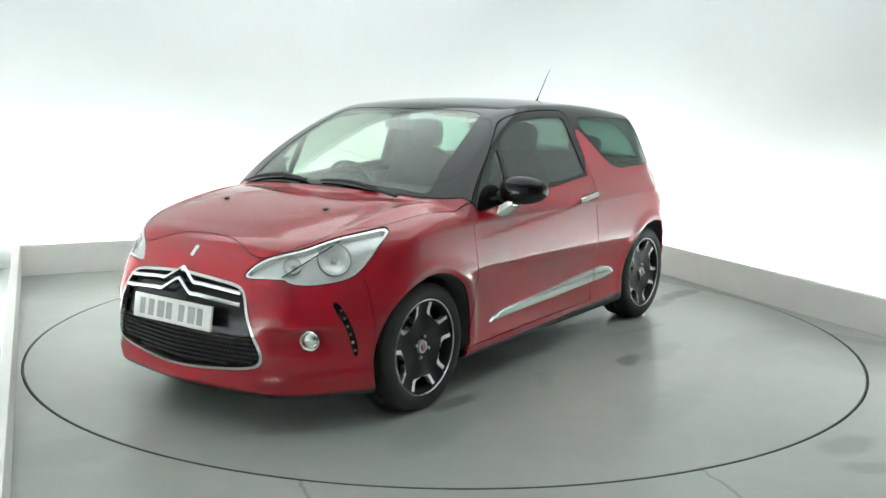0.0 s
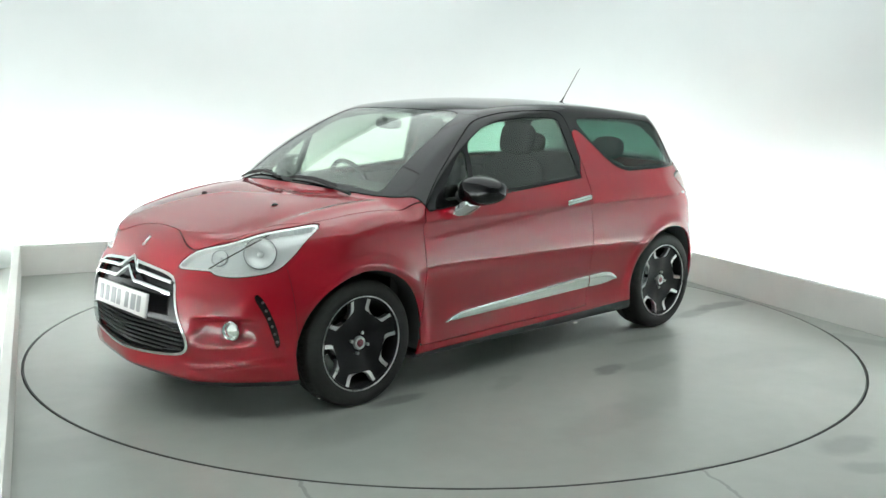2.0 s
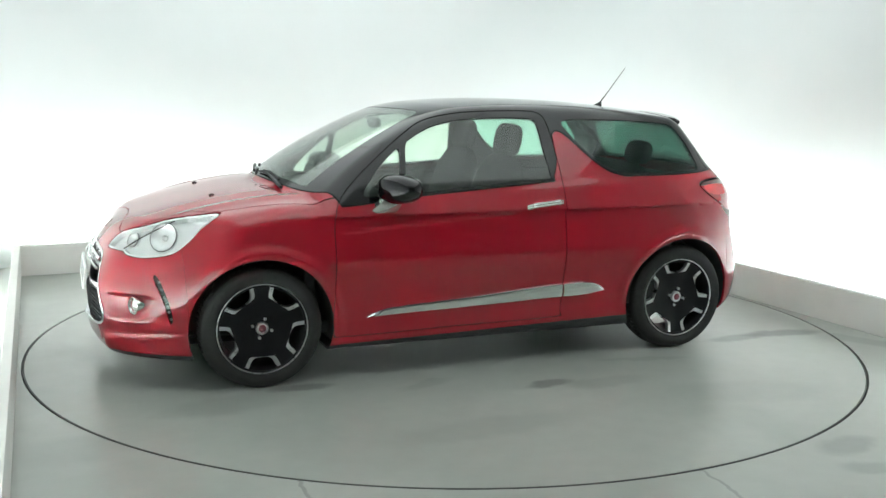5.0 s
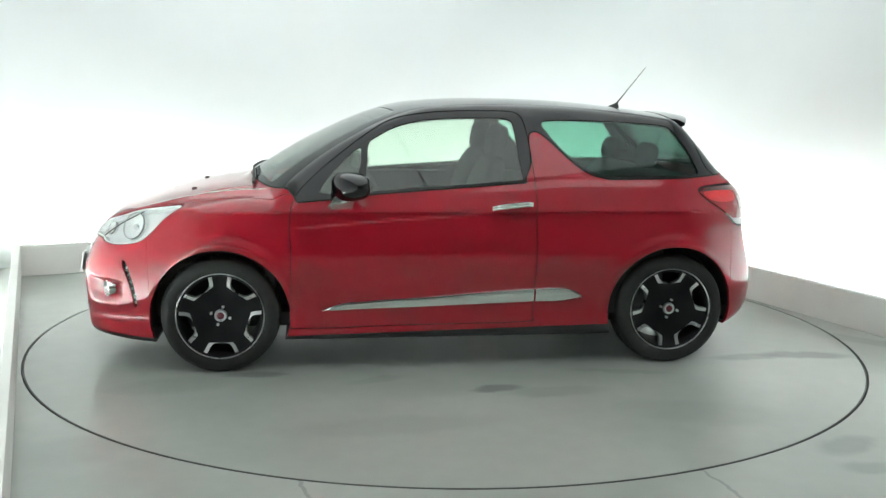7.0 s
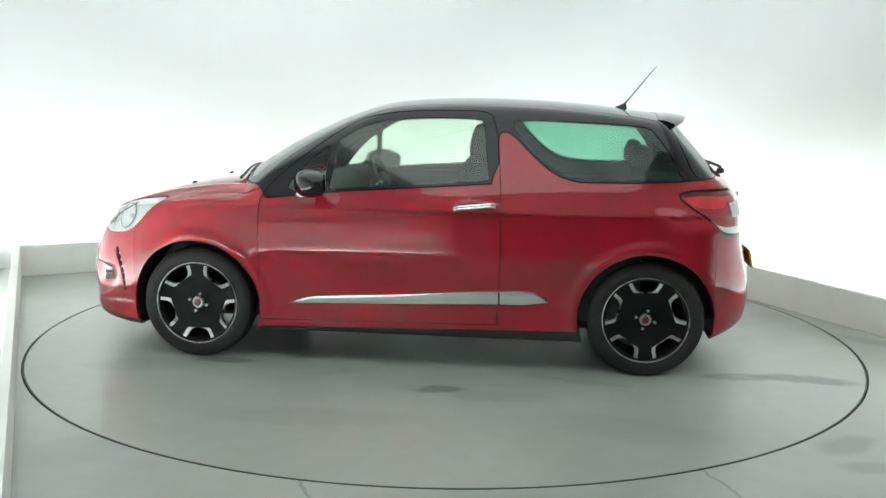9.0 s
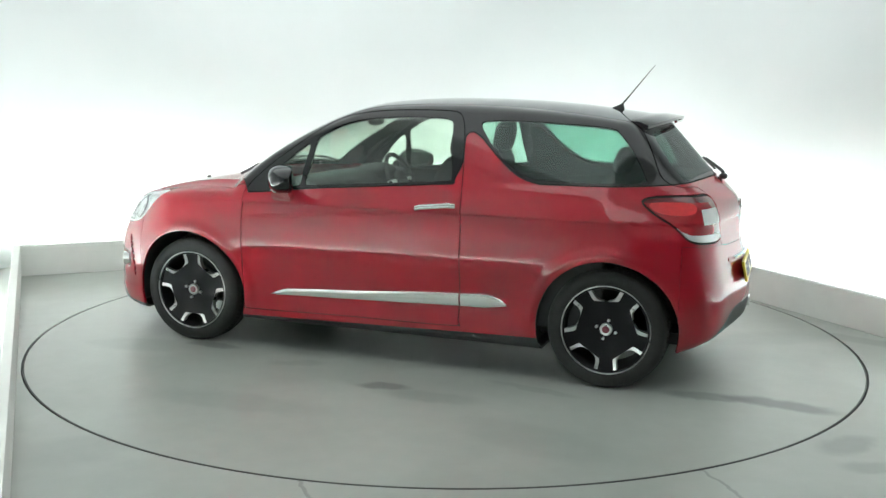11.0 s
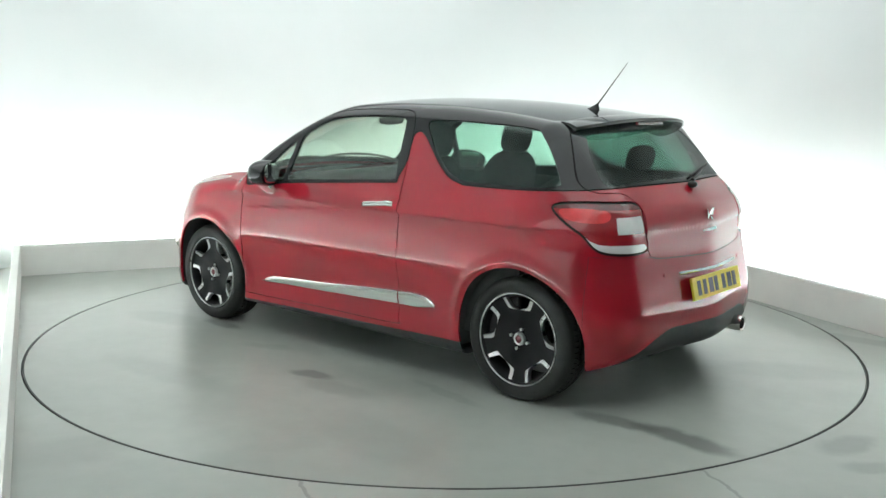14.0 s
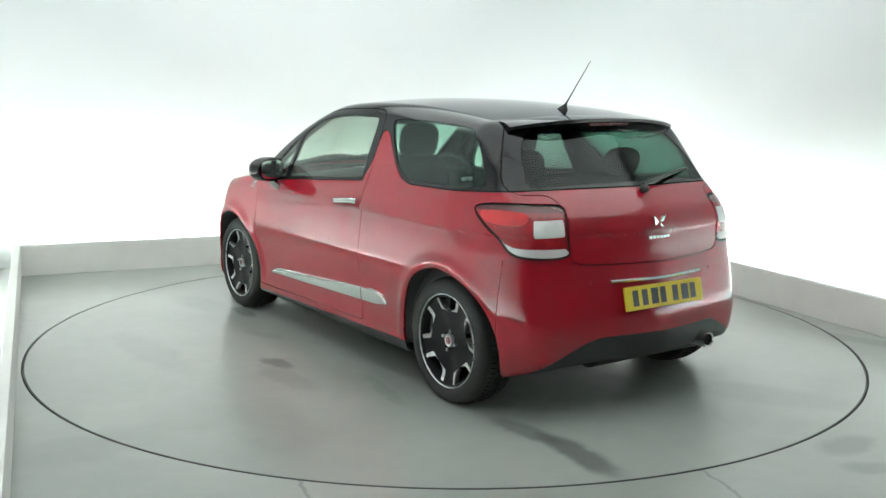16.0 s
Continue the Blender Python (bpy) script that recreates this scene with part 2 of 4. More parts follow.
roof_z = curve([-1.7, -1.5, -1.265, -1.05, -0.86, -0.62, -0.37, -0.12, 0.13, 0.26, 0.45, 0.7],
               [1.325, 1.355, 1.388, 1.414, 1.432, 1.447, 1.453, 1.451, 1.435, 1.42, 1.385, 1.32])


def soft_step(t):
    """From zero to one through a soft edge of unit width."""
    return 0.5 + 0.5 * np.tanh(t)


def skin(x, y, z):
    """Below zero inside the closed body."""
    y = np.abs(y)
    w = side_w(z) - 0.010
    for a in (AXLE, -AXLE):
        w = w + 0.014 * np.exp(-((x - a) / 0.42) ** 2) * np.exp(-((z - 0.6) / 0.3) ** 2)
        r = np.hypot(x - a, z - WHEEL_Z)
        w = w + 0.013 * np.exp(-((r - 0.392) / 0.034) ** 2) * np.clip((z - 0.15) / 0.2, 0, 1)
    line = 0.862 - 0.075 * (x + 0.30)
    w = w + 0.0045 * soft_step((line - z) / 0.006) * soft_step((z - line + 0.15) / 0.08) * soft_step((0.80 - x) / 0.05) * soft_step((x + 0.28) / 0.04)
    t = np.clip((z - 0.76) / 0.24, 0, 1)
    back = rear_x(z) + 0.19 * y * y / (y + 0.12) + (3.4 + 4.4 * t * t * (3 - 2 * t)) * ramp(y - 0.58) ** 2 - x
    ridge = 0.010 * np.exp(-((y - 0.60 - 0.08 * (1.6 - x)) / 0.035) ** 2) * np.clip((1.75 - x) / 0.3, 0, 1)
    low = smax(y - w, z - (low_top(x) - 0.18 * y ** 4 + ridge), 0.058)
    dent = 0.034 * soft_step((y - 0.510) / 0.018) * soft_step((0.690 - y) / 0.03) * soft_step((0.478 - z) / 0.008) * soft_step((z - 0.385) / 0.025)
    dent = dent - 0.014 * soft_step((0.262 + 0.12 * (y - 0.5) - z) / 0.016) * soft_step((y - 0.46) / 0.03)
    low = smax(low, x - (front_x(z) - 0.16 * y * y / (y + 0.15) - 2.1 * ramp(y - 0.4) ** 2 - dent), 0.07)
    low = smax(low, back, 0.12)
    low = smax(low, 0.165 + 0.10 * np.clip((-1.48 - x) / 0.3, 0, 1) - z, 0.04)
    cab = smax(y - (0.803 - 0.40 * (z - 0.97) - 0.10 * (z - 0.97) ** 2), z - (roof_z(x) - 0.10 * y ** 2), 0.07)
    cab = smax(cab, 0.469 * (x - 1.15 + 0.42 * y ** 2) + 0.883 * (z - 0.98) + 0.03 * ((z - 1.2) / 0.2) ** 2 - 0.03, 0.05)
    cab = smax(cab, back, 0.05)
    cab = np.maximum(cab, 0.86 - z)
    return -smax(-low, -cab, 0.015)


def slope(p):
    """Unit outward direction of the skin."""
    e = 0.004
    g = np.stack([skin(*(p + d).T) - skin(*(p - d).T) for d in np.eye(3) * e], 1)
    return g / np.maximum(np.linalg.norm(g, axis=1, keepdims=True), 1e-9)


def cast(o, d, far):
    """The skin along rays from inside."""
    lo, hi = np.zeros(len(o)), np.full(len(o), far)
    for _ in range(26):
        mid = (lo + hi) / 2
        inside = skin(*(o + d * mid[:, None]).T) < 0
        lo, hi = np.where(inside, mid, lo), np.where(inside, hi, mid)
    return o + d * lo[:, None]


def skin_mesh():
    """The whole skin as triangles: rays from a spine, fanned at both ends."""
    x0, x1, zc, n = -1.20, 1.30, 0.62, 400
    ends = np.radians(np.linspace(90, 0, 66))
    spine = [(x0, a, -1) for a in ends] + [(x, 0.0, 0) for x in np.arange(x0 + 0.011, x1, 0.011)] + [(x1, a, 1) for a in ends[::-1]]
    around = 2 * np.pi * np.arange(n) / n
    o, d = [], []
    for x, a, s in spine:
        o.append(np.stack([np.full(n, x), np.zeros(n), np.full(n, zc)], 1))
        d.append(np.stack([np.full(n, s * np.sin(a)), np.cos(a) * np.cos(around), np.cos(a) * np.sin(around)], 1))
    v = cast(np.concatenate(o), np.concatenate(d), 1.6)
    rows = len(spine)
    i = np.arange((rows - 1) * n).reshape(rows - 1, n)
    j = np.roll(i, -1, 1)
    a, b, c, e = i.ravel(), j.ravel(), (j + n).ravel(), (i + n).ravel()
    t = np.concatenate([np.stack([a, b, c], 1), np.stack([a, c, e], 1)])
    nrm = slope(v)
    f = np.cross(v[t[:, 1]] - v[t[:, 0]], v[t[:, 2]] - v[t[:, 0]])
    t = t[np.linalg.norm(f, axis=1) > 1e-10]
    if (np.cross(v[t[:, 1]] - v[t[:, 0]], v[t[:, 2]] - v[t[:, 0]]) * nrm[t[:, 0]]).sum() < 0:
        t = t[:, ::-1]
    return v, nrm, t


def compact(m):
    v, n, t = m
    used, inv = np.unique(t, return_inverse=True)
    return v[used], n[used], inv.reshape(-1, 3)


def split(m, f):
    """Cuts a mesh where f(x, y, z) is zero: the side below zero and the other."""
    v, n, t = m
    if not len(t):
        return m, m
    val = f(*v.T)
    val = np.where(np.abs(val) < 1e-6, 1e-6, val)
    neg = val[t] < 0
    k = neg.sum(1)
    low, high = [t[k == 3]], [t[k == 0]]
    vs, ns, base = [v], [n], len(v)
    for count, lone, rest in ((1, low, high), (2, high, low)):
        s = t[k == count]
        if not len(s):
            continue
        alone = neg[k == count] if count == 1 else ~neg[k == count]
        pos = alone.argmax(1)
        r = np.arange(len(s))
        a, b, c = s[r, pos], s[r, (pos + 1) % 3], s[r, (pos + 2) % 3]
        e = np.sort(np.concatenate([np.stack([a, b], 1), np.stack([a, c], 1)]), axis=1)
        u, inv = np.unique(e, axis=0, return_inverse=True)
        inv = inv.ravel()
        w = (val[u[:, 0]] / (val[u[:, 0]] - val[u[:, 1]]))[:, None]
        vs.append(v[u[:, 0]] * (1 - w) + v[u[:, 1]] * w)
        q = n[u[:, 0]] * (1 - w) + n[u[:, 1]] * w
        ns.append(q / np.linalg.norm(q, axis=1, keepdims=True))
        p, g = base + inv[:len(s)], base + inv[len(s):]
        base += len(u)
        lone.append(np.stack([a, p, g], 1))
        rest.append(np.concatenate([np.stack([p, b, c], 1), np.stack([p, c, g], 1)]))
    v, n = np.concatenate(vs), np.concatenate(ns)
    return compact((v, n, np.concatenate(low))), compact((v, n, np.concatenate(high)))


def joined(ms):
    vs, ns, ts, k = [], [], [], 0
    for v, n, t in ms:
        vs.append(v), ns.append(n), ts.append(t + k)
        k += len(v)
    return np.concatenate(vs), np.concatenate(ns), np.concatenate(ts)


def moved(m, d):
    return m[0] + m[1] * d, m[1], m[2]


def sheet(name, m, thick, material, parent, label="", lift=0.0):
    """A panel of the skin with real thickness, as one mesh object."""
    v, n, t = m
    if len(t) < 4:
        return None
    e = np.concatenate([t[:, [0, 1]], t[:, [1, 2]], t[:, [2, 0]]])
    key = np.sort(e, 1)
    key = key[:, 0] * len(v) + key[:, 1]
    _, first, count = np.unique(key, return_index=True, return_counts=True)
    rim = e[first[count == 1]]
    k = len(v)
    v = v + n * lift
    inner = v - n * thick
    edge = np.unique(rim)
    slot = np.zeros(k, int)
    slot[edge] = np.arange(len(edge))
    out = np.zeros((len(edge), 3))
    w = np.cross(v[rim[:, 1]] - v[rim[:, 0]], n[rim[:, 0]])
    np.add.at(out, slot[rim[:, 0]], w)
    np.add.at(out, slot[rim[:, 1]], w)
    out = out / np.maximum(np.linalg.norm(out, axis=1, keepdims=True), 1e-9)
    a, b = slot[rim[:, 0]] + 2 * k, slot[rim[:, 1]] + 2 * k
    m2 = len(edge)
    tris = np.concatenate([t, t[:, ::-1] + k, np.stack([a, a + m2, b], 1), np.stack([b, a + m2, b + m2], 1)])
    verts = np.concatenate([v, inner, v[edge], inner[edge]])
    norms = np.concatenate([n, -n, out, out])
    me = bpy.data.meshes.new(name)
    me.from_pydata(verts.tolist(), [], tris.tolist())
    me.polygons.foreach_set("use_smooth", [True] * len(me.polygons))
    me.normals_split_custom_set_from_vertices(norms.tolist())
    me.materials.append(material)
    ob = new(name, me)
    ob.parent = parent
    if label:
        tagged(ob, label)
    return ob


def rounded(pts, steps=6, mirror=False):
    """A closed smooth outline through a few points; mirror: also at -u, in one loop."""
    p = [Vector(q) for q in pts]
    if mirror:
        p = p + [Vector((-q.x, q.y)) for q in p[::-1] if abs(q.x) > 1e-6]
    res = []
    for i in range(len(p)):
        a, b, c, d = p[i - 1], p[i], p[(i + 1) % len(p)], p[(i + 2) % len(p)]
        for k in range(steps):
            t = k / steps
            res.append(0.5 * (2 * b + (c - a) * t + (2 * a - 5 * b + 4 * c - d) * t * t + (3 * b - a - 3 * c + d) * t ** 3))
    return np.array([(q.x, q.y) for q in res])


def outline(poly):
    """The signed distance to a closed outline, below zero inside."""
    a, b = poly, np.roll(poly, -1, 0)

    def f(u, w):
        best = np.full(u.shape, 1e9)
        inside = np.zeros(u.shape, bool)
        for (ax, ay), (bx, by) in zip(a, b):
            ex, ey = bx - ax, by - ay
            px, py = u - ax, w - ay
            h = np.clip((px * ex + py * ey) / max(ex * ex + ey * ey, 1e-12), 0, 1)
            best = np.minimum(best, (px - ex * h) ** 2 + (py - ey * h) ** 2)
            cross = ((ay > w) != (by > w)) & (px < (w - ay) * ex / (ey if abs(ey) > 1e-12 else 1e-12))
            inside ^= cross
        return np.where(inside, -1, 1) * np.sqrt(best)
    return f


def near(f, u, w, gate):
    """f where the gate is open, and a clear outside elsewhere; evaluated only where it matters."""
    res = np.full(u.shape, 0.5)
    res[gate] = f(u[gate], w[gate])
    return res


# ---- car materials ----
def paint():
    m = mat("cherry_red_paint", (0.30, 0.004, 0.014), 0.4, coat=1.0)
    nt = m.node_tree
    b = nt.nodes["Principled BSDF"]
    b.inputs["Specular IOR Level"].default_value = 0.05
    b.inputs["Coat IOR"].default_value = 1.65
    tc = nt.nodes.new("ShaderNodeTexCoord")
    fl = nt.nodes.new("ShaderNodeTexNoise")
    fl.inputs["Scale"].default_value = 900
    nt.links.new(tc.outputs["Object"], fl.inputs["Vector"])
    soft = nt.nodes.new("ShaderNodeTexNoise")
    soft.inputs["Scale"].default_value, soft.inputs["Detail"].default_value = 2.5, 4
    nt.links.new(tc.outputs["Object"], soft.inputs["Vector"])
    r = nt.nodes.new("ShaderNodeMapRange")
    r.inputs["To Min"].default_value, r.inputs["To Max"].default_value = 0.33, 0.39
    nt.links.new(fl.outputs["Fac"], r.inputs["Value"])
    nt.links.new(r.outputs[0], b.inputs["Roughness"])
    r = nt.nodes.new("ShaderNodeMapRange")
    r.inputs["To Min"].default_value, r.inputs["To Max"].default_value = 0.0, 0.02
    nt.links.new(soft.outputs["Fac"], r.inputs["Value"])
    nt.links.new(r.outputs[0], b.inputs["Coat Roughness"])
    return m


def glass(name, tint, gloss=0.42):
    """Clear thin glass: what lies behind is tinted, the surface mirrors at a slant."""
    m = bpy.data.materials.new(name)
    m.use_nodes = True
    nt = m.node_tree
    nt.nodes.clear()
    out = nt.nodes.new("ShaderNodeOutputMaterial")
    mix = nt.nodes.new("ShaderNodeMixShader")
    tr = nt.nodes.new("ShaderNodeBsdfTransparent")
    tr.inputs[0].default_value = (*tint, 1)
    gl = nt.nodes.new("ShaderNodeBsdfGlossy")
    gl.inputs["Roughness"].default_value = 0.02
    lw = nt.nodes.new("ShaderNodeLayerWeight")
    lw.inputs[0].default_value = 0.5
    pw = nt.nodes.new("ShaderNodeMath")
    pw.operation = "POWER"
    pw.inputs[1].default_value = 4.5
    nt.links.new(lw.outputs["Facing"], pw.inputs[0])
    ma = nt.nodes.new("ShaderNodeMath")
    ma.operation = "MULTIPLY_ADD"
    ma.inputs[1].default_value, ma.inputs[2].default_value = gloss, gloss * 0.06
    nt.links.new(pw.outputs[0], ma.inputs[0])
    nt.links.new(ma.outputs[0], mix.inputs[0])
    nt.links.new(tr.outputs[0], mix.inputs[1])
    nt.links.new(gl.outputs[0], mix.inputs[2])
    nt.links.new(mix.outputs[0], out.inputs[0])
    return m


RED = paint()
BLACK_GLOSS = mat("black_gloss_paint", (0.006, 0.006, 0.007), 0.06, grain=0.15, scale=4, spread=0.03)
GRILLE_BLACK = mat("black_grille_plastic", (0.008, 0.008, 0.009), 0.16, grain=0.15, scale=9, spread=0.05)
GRILLE_BLACK.node_tree.nodes["Principled BSDF"].inputs["Specular IOR Level"].default_value = 0.2
BLACK_PLASTIC = mat("black_plastic", (0.018, 0.019, 0.019), 0.55, grain=0.2, scale=12, bump=0.15, bump_scale=500)
SEAM = mat("dark_gap", (0.01, 0.008, 0.008), 0.8)
CHROME = mat("chrome", (0.80, 0.81, 0.80), 0.07, metal=1.0, grain=0.04, scale=6, spread=0.03)
SATIN = mat("machined_alloy", (0.72, 0.72, 0.72), 0.30, metal=1.0, grain=0.05, scale=30, spread=0.06)
RUBBER = mat("tyre_rubber", (0.014, 0.015, 0.014), 0.75, grain=0.25, scale=30, bump=0.2, bump_scale=150)
RIM_BLACK = mat("gloss_black_alloy", (0.005, 0.005, 0.006), 0.5, grain=0.1, scale=20)
RIM_BLACK.node_tree.nodes["Principled BSDF"].inputs["Specular IOR Level"].default_value = 0.2
DISC = mat("brake_steel", (0.30, 0.30, 0.30), 0.4, metal=1.0, grain=0.2, scale=40)
GLASS = glass("green_tinted_glass", (0.88, 0.94, 0.89), 1.0)
GLASS_DARK = glass("dark_green_glass", (0.60, 0.78, 0.715), 0.75)
GLASS_REAR = glass("dark_rear_glass", (0.33, 0.42, 0.39), 0.6)
LENS = glass("clear_lamp_lens", (0.97, 0.98, 0.98))
REFLECTOR = mat("lamp_reflector", (0.88, 0.89, 0.88), 0.28, metal=0.35)
LAMP_WHITE = mat("frosted_lamp_plastic", (0.75, 0.76, 0.75), 0.25, coat=0.8, grain=0.06, scale=30)
LAMP_RED = mat("red_lamp_plastic", (0.28, 0.006, 0.012), 0.15, coat=1.0, grain=0.12, scale=30)
LAMP_BRIGHT = mat("bright_red_lamp_plastic", (0.62, 0.022, 0.028), 0.15, coat=1.0, grain=0.1, scale=40)
LAMP_DARK = mat("deep_red_lamp_plastic", (0.10, 0.004, 0.008), 0.15, coat=1.0, grain=0.1, scale=30)
CABIN = mat("charcoal_trim", (0.020, 0.021, 0.022), 0.7, grain=0.15, scale=10, bump=0.2, bump_scale=400)
CLOTH = mat("charcoal_seat_cloth", (0.016, 0.016, 0.018), 0.9, grain=0.25, scale=14)
LINER = mat("grey_headliner", (0.30, 0.31, 0.30), 0.9, grain=0.06, scale=10, bump=0.2)
PLATE_WHITE = mat("white_plate", (0.72, 0.72, 0.70), 0.35, grain=0.04, scale=20)
PLATE_YELLOW = mat("yellow_plate", (0.75, 0.56, 0.03), 0.35, grain=0.05, scale=20)
INK = mat("dark_plate_ink", (0.05, 0.05, 0.05), 0.5)
INK_GREY = mat("grey_plate_ink", (0.28, 0.29, 0.29), 0.5)
PAPER = mat("pale_paper", (0.6, 0.6, 0.58), 0.7, grain=0.1, scale=30)

# ---- outlines on the skin ----
belt = curve([-2.0, -1.65, -1.45, -1.19, -0.86, -0.453, -0.139, 0.163, 0.497, 0.65, 0.87, 1.0, 1.3],
             [1.055, 1.055, 1.040, 1.030, 1.026, 1.011, 0.989, 0.967, 0.940, 0.922, 0.905, 0.90, 0.90])
FIN = outline(rounded([(-0.435, 0.98), (-0.432, 1.12), (-0.428, 1.22), (-0.432, 1.265), (-0.465, 1.277), (-0.509, 1.252), (-0.555, 1.211),
                       (-0.616, 1.154), (-0.692, 1.091), (-0.767, 1.049), (-0.871, 1.020), (-0.92, 0.98)], 4))
SCREEN = outline(rounded([(0.0, 1.030), (0.4, 1.018), (0.56, 1.000), (0.612, 1.004), (0.602, 1.06), (0.572, 1.20), (0.522, 1.325), (0.47, 1.376), (0.3, 1.390), (0.0, 1.393)], 5, True))
DOOR_GLASS = outline(rounded([(0.475, 0.972), (0.462, 1.08), (0.448, 1.21), (0.40, 1.252), (0.30, 1.303), (0.18, 1.333), (0.0, 1.350), (-0.22, 1.352), (-0.315, 1.345),
                              (-0.342, 1.31), (-0.36, 1.16), (-0.378, 1.045), (-0.36, 1.026), (-0.14, 1.008), (0.16, 0.988), (0.38, 0.972)], 4))
DOOR_QUARTER = outline(rounded([(0.508, 0.968), (0.502, 1.05), (0.486, 1.185), (0.535, 1.165), (0.62, 1.085), (0.70, 0.99), (0.69, 0.955), (0.60, 0.955)], 4))
REAR_QUARTER = outline(rounded([(-0.500, 1.328), (-0.545, 1.255), (-0.60, 1.192), (-0.68, 1.122), (-0.77, 1.070), (-0.88, 1.048), (-1.15, 1.046), (-1.375, 1.056),
                                (-1.38, 1.09), (-1.32, 1.20), (-1.24, 1.295), (-1.18, 1.322), (-0.9, 1.340), (-0.6, 1.345)], 4))
HATCH_GLASS = outline(rounded([(0.0, 1.078), (0.4, 1.070), (0.55, 1.062), (0.585, 1.085), (0.555, 1.19), (0.505, 1.268), (0.45, 1.300), (0.3, 1.312), (0.0, 1.316)], 5, True))
DOOR = outline(rounded([(0.868, 0.262), (0.866, 0.45), (0.862, 0.644), (0.866, 0.80), (0.842, 0.93), (0.74, 1.045), (0.60, 1.160), (0.46, 1.262), (0.33, 1.335), (0.18, 1.370),
                        (0.0, 1.386), (-0.25, 1.390), (-0.36, 1.380), (-0.400, 1.33), (-0.425, 1.20), (-0.443, 1.02), (-0.452, 0.80), (-0.452, 0.46), (-0.440, 0.285), (-0.41, 0.252),
                        (0.2, 0.245), (0.80, 0.235)], 4))
HEAD = outline(rounded([(-0.182, 0.692), (-0.055, 0.688), (0.06, 0.687), (0.10, 0.672), (0.249, 0.666), (0.458, 0.690), (0.567, 0.749), (0.642, 0.817), (0.715, 0.884), (0.545, 0.874),
                        (0.364, 0.852), (0.186, 0.814), (-0.055, 0.768)], 4))
TAIL = outline(rounded([(0.775, 0.972), (0.671, 0.990), (0.413, 0.994), (0.225, 0.987), (0.188, 0.931), (0.168, 0.844), (0.163, 0.772), (0.325, 0.760), (0.506, 0.776),
                        (0.603, 0.843), (0.701, 0.895), (0.762, 0.938)], 4))
GRILLE = outline(rounded([(0.0, 0.692), (0.05, 0.684), (0.18, 0.674), (0.33, 0.656), (0.385, 0.62), (0.415, 0.555), (0.452, 0.46), (0.485, 0.375), (0.472, 0.325), (0.42, 0.303),
                          (0.30, 0.286), (0.15, 0.272), (0.0, 0.267)], 4, True))
SLOT = outline(rounded([(0.345, 0.592), (0.385, 0.584), (0.440, 0.520), (0.485, 0.440), (0.502, 0.362), (0.478, 0.352), (0.452, 0.420), (0.410, 0.500), (0.365, 0.552)], 4))
HATCH = outline(rounded([(0.0, 0.716), (0.25, 0.720), (0.44, 0.730), (0.488, 0.76), (0.500, 0.86), (0.492, 0.97), (0.53, 1.03), (0.66, 1.045), (0.645, 1.16), (0.57, 1.31), (0.50, 1.352),
                         (0.3, 1.362), (0.0, 1.365)], 4, True))
REVERSE = outline(rounded([(0.385, 0.928), (0.200, 0.934), (0.186, 0.858), (0.380, 0.852)], 1))
TAIL_FOOT = outline(rounded([(0.625, 0.862), (0.56, 0.822), (0.50, 0.806), (0.42, 0.803), (0.165, 0.804), (0.155, 0.765), (0.42, 0.757), (0.56, 0.772)], 1))
TAIL_TOP = outline(rounded([(0.735, 0.960), (0.44, 0.958), (0.455, 0.905), (0.675, 0.908)], 3))
bonnet_line = curve([0.0, 0.15, 0.25, 0.33, 0.40, 0.475, 0.53], [1.800, 1.815, 1.845, 1.866, 1.862, 1.818, 1.742])
bonnet_side = curve([0.7, 0.9, 1.04, 1.20, 1.42, 1.58, 1.72, 1.80], [0.845, 0.79, 0.750, 0.728, 0.690, 0.600, 0.548, 0.50])


def f_arch(x, y, z):
    r = np.minimum(np.hypot(x - AXLE, z - WHEEL_Z), np.hypot(x + AXLE, z - WHEEL_Z)) - 0.363
    return np.maximum(r, 0.45 - np.abs(y))


def f_low(x, y, z):
    back = 0.395 - np.clip(np.abs(y) - 0.35, 0, 1) ** 1.6
    return z - np.where(x > 1.35, 0.193, np.where(x < -1.35, back, 0.212 - 0.022 * x))


def f_glasshouse(x, y, z):
    a = np.abs(y)
    rim = x - (1.105 - 0.30 * a ** 2 - 0.32 * a ** 8)
    fin = near(FIN, x, z, (x < -0.3) & (x > -1.1) & (z > 0.9) & (a > 0.4))
    return np.maximum(np.maximum(belt(x) - z, rim), np.where(a > 0.4, -fin, -0.5))


def side_of(shape, x_low, x_high, z_low=0.0, wide=0.42):
    return lambda x, y, z: near(shape, x, z, (x > x_low - 0.06) & (x < x_high + 0.06) & (z > z_low) & (np.abs(y) > wide))


f_screen = lambda x, y, z: near(SCREEN, y, z, (x > 0.12) & (z > 0.9))
f_hatch_glass = lambda x, y, z: near(HATCH_GLASS, y, z, (x < -1.15) & (z > 0.95))
f_head = lambda x, y, z: near(HEAD, np.abs(y) - (x - 1.4), z, (x > 1.2) & (z > 0.6) & (np.abs(y) > 0.2))
f_slot = lambda x, y, z: near(SLOT, np.abs(y) - (x - 1.4), z, (x > 1.5) & (z > 0.3) & (np.abs(y) > 0.5))
f_tail = lambda x, y, z: near(TAIL, np.abs(y) + x + 1.4, z, (x < -1.25) & (z > 0.65) & (np.abs(y) > 0.3))
f_grille = lambda x, y, z: near(GRILLE, y, z, (x > 1.7))
f_hatch = lambda x, y, z: near(HATCH, y, z, (x < -1.12) & (z > 0.6))


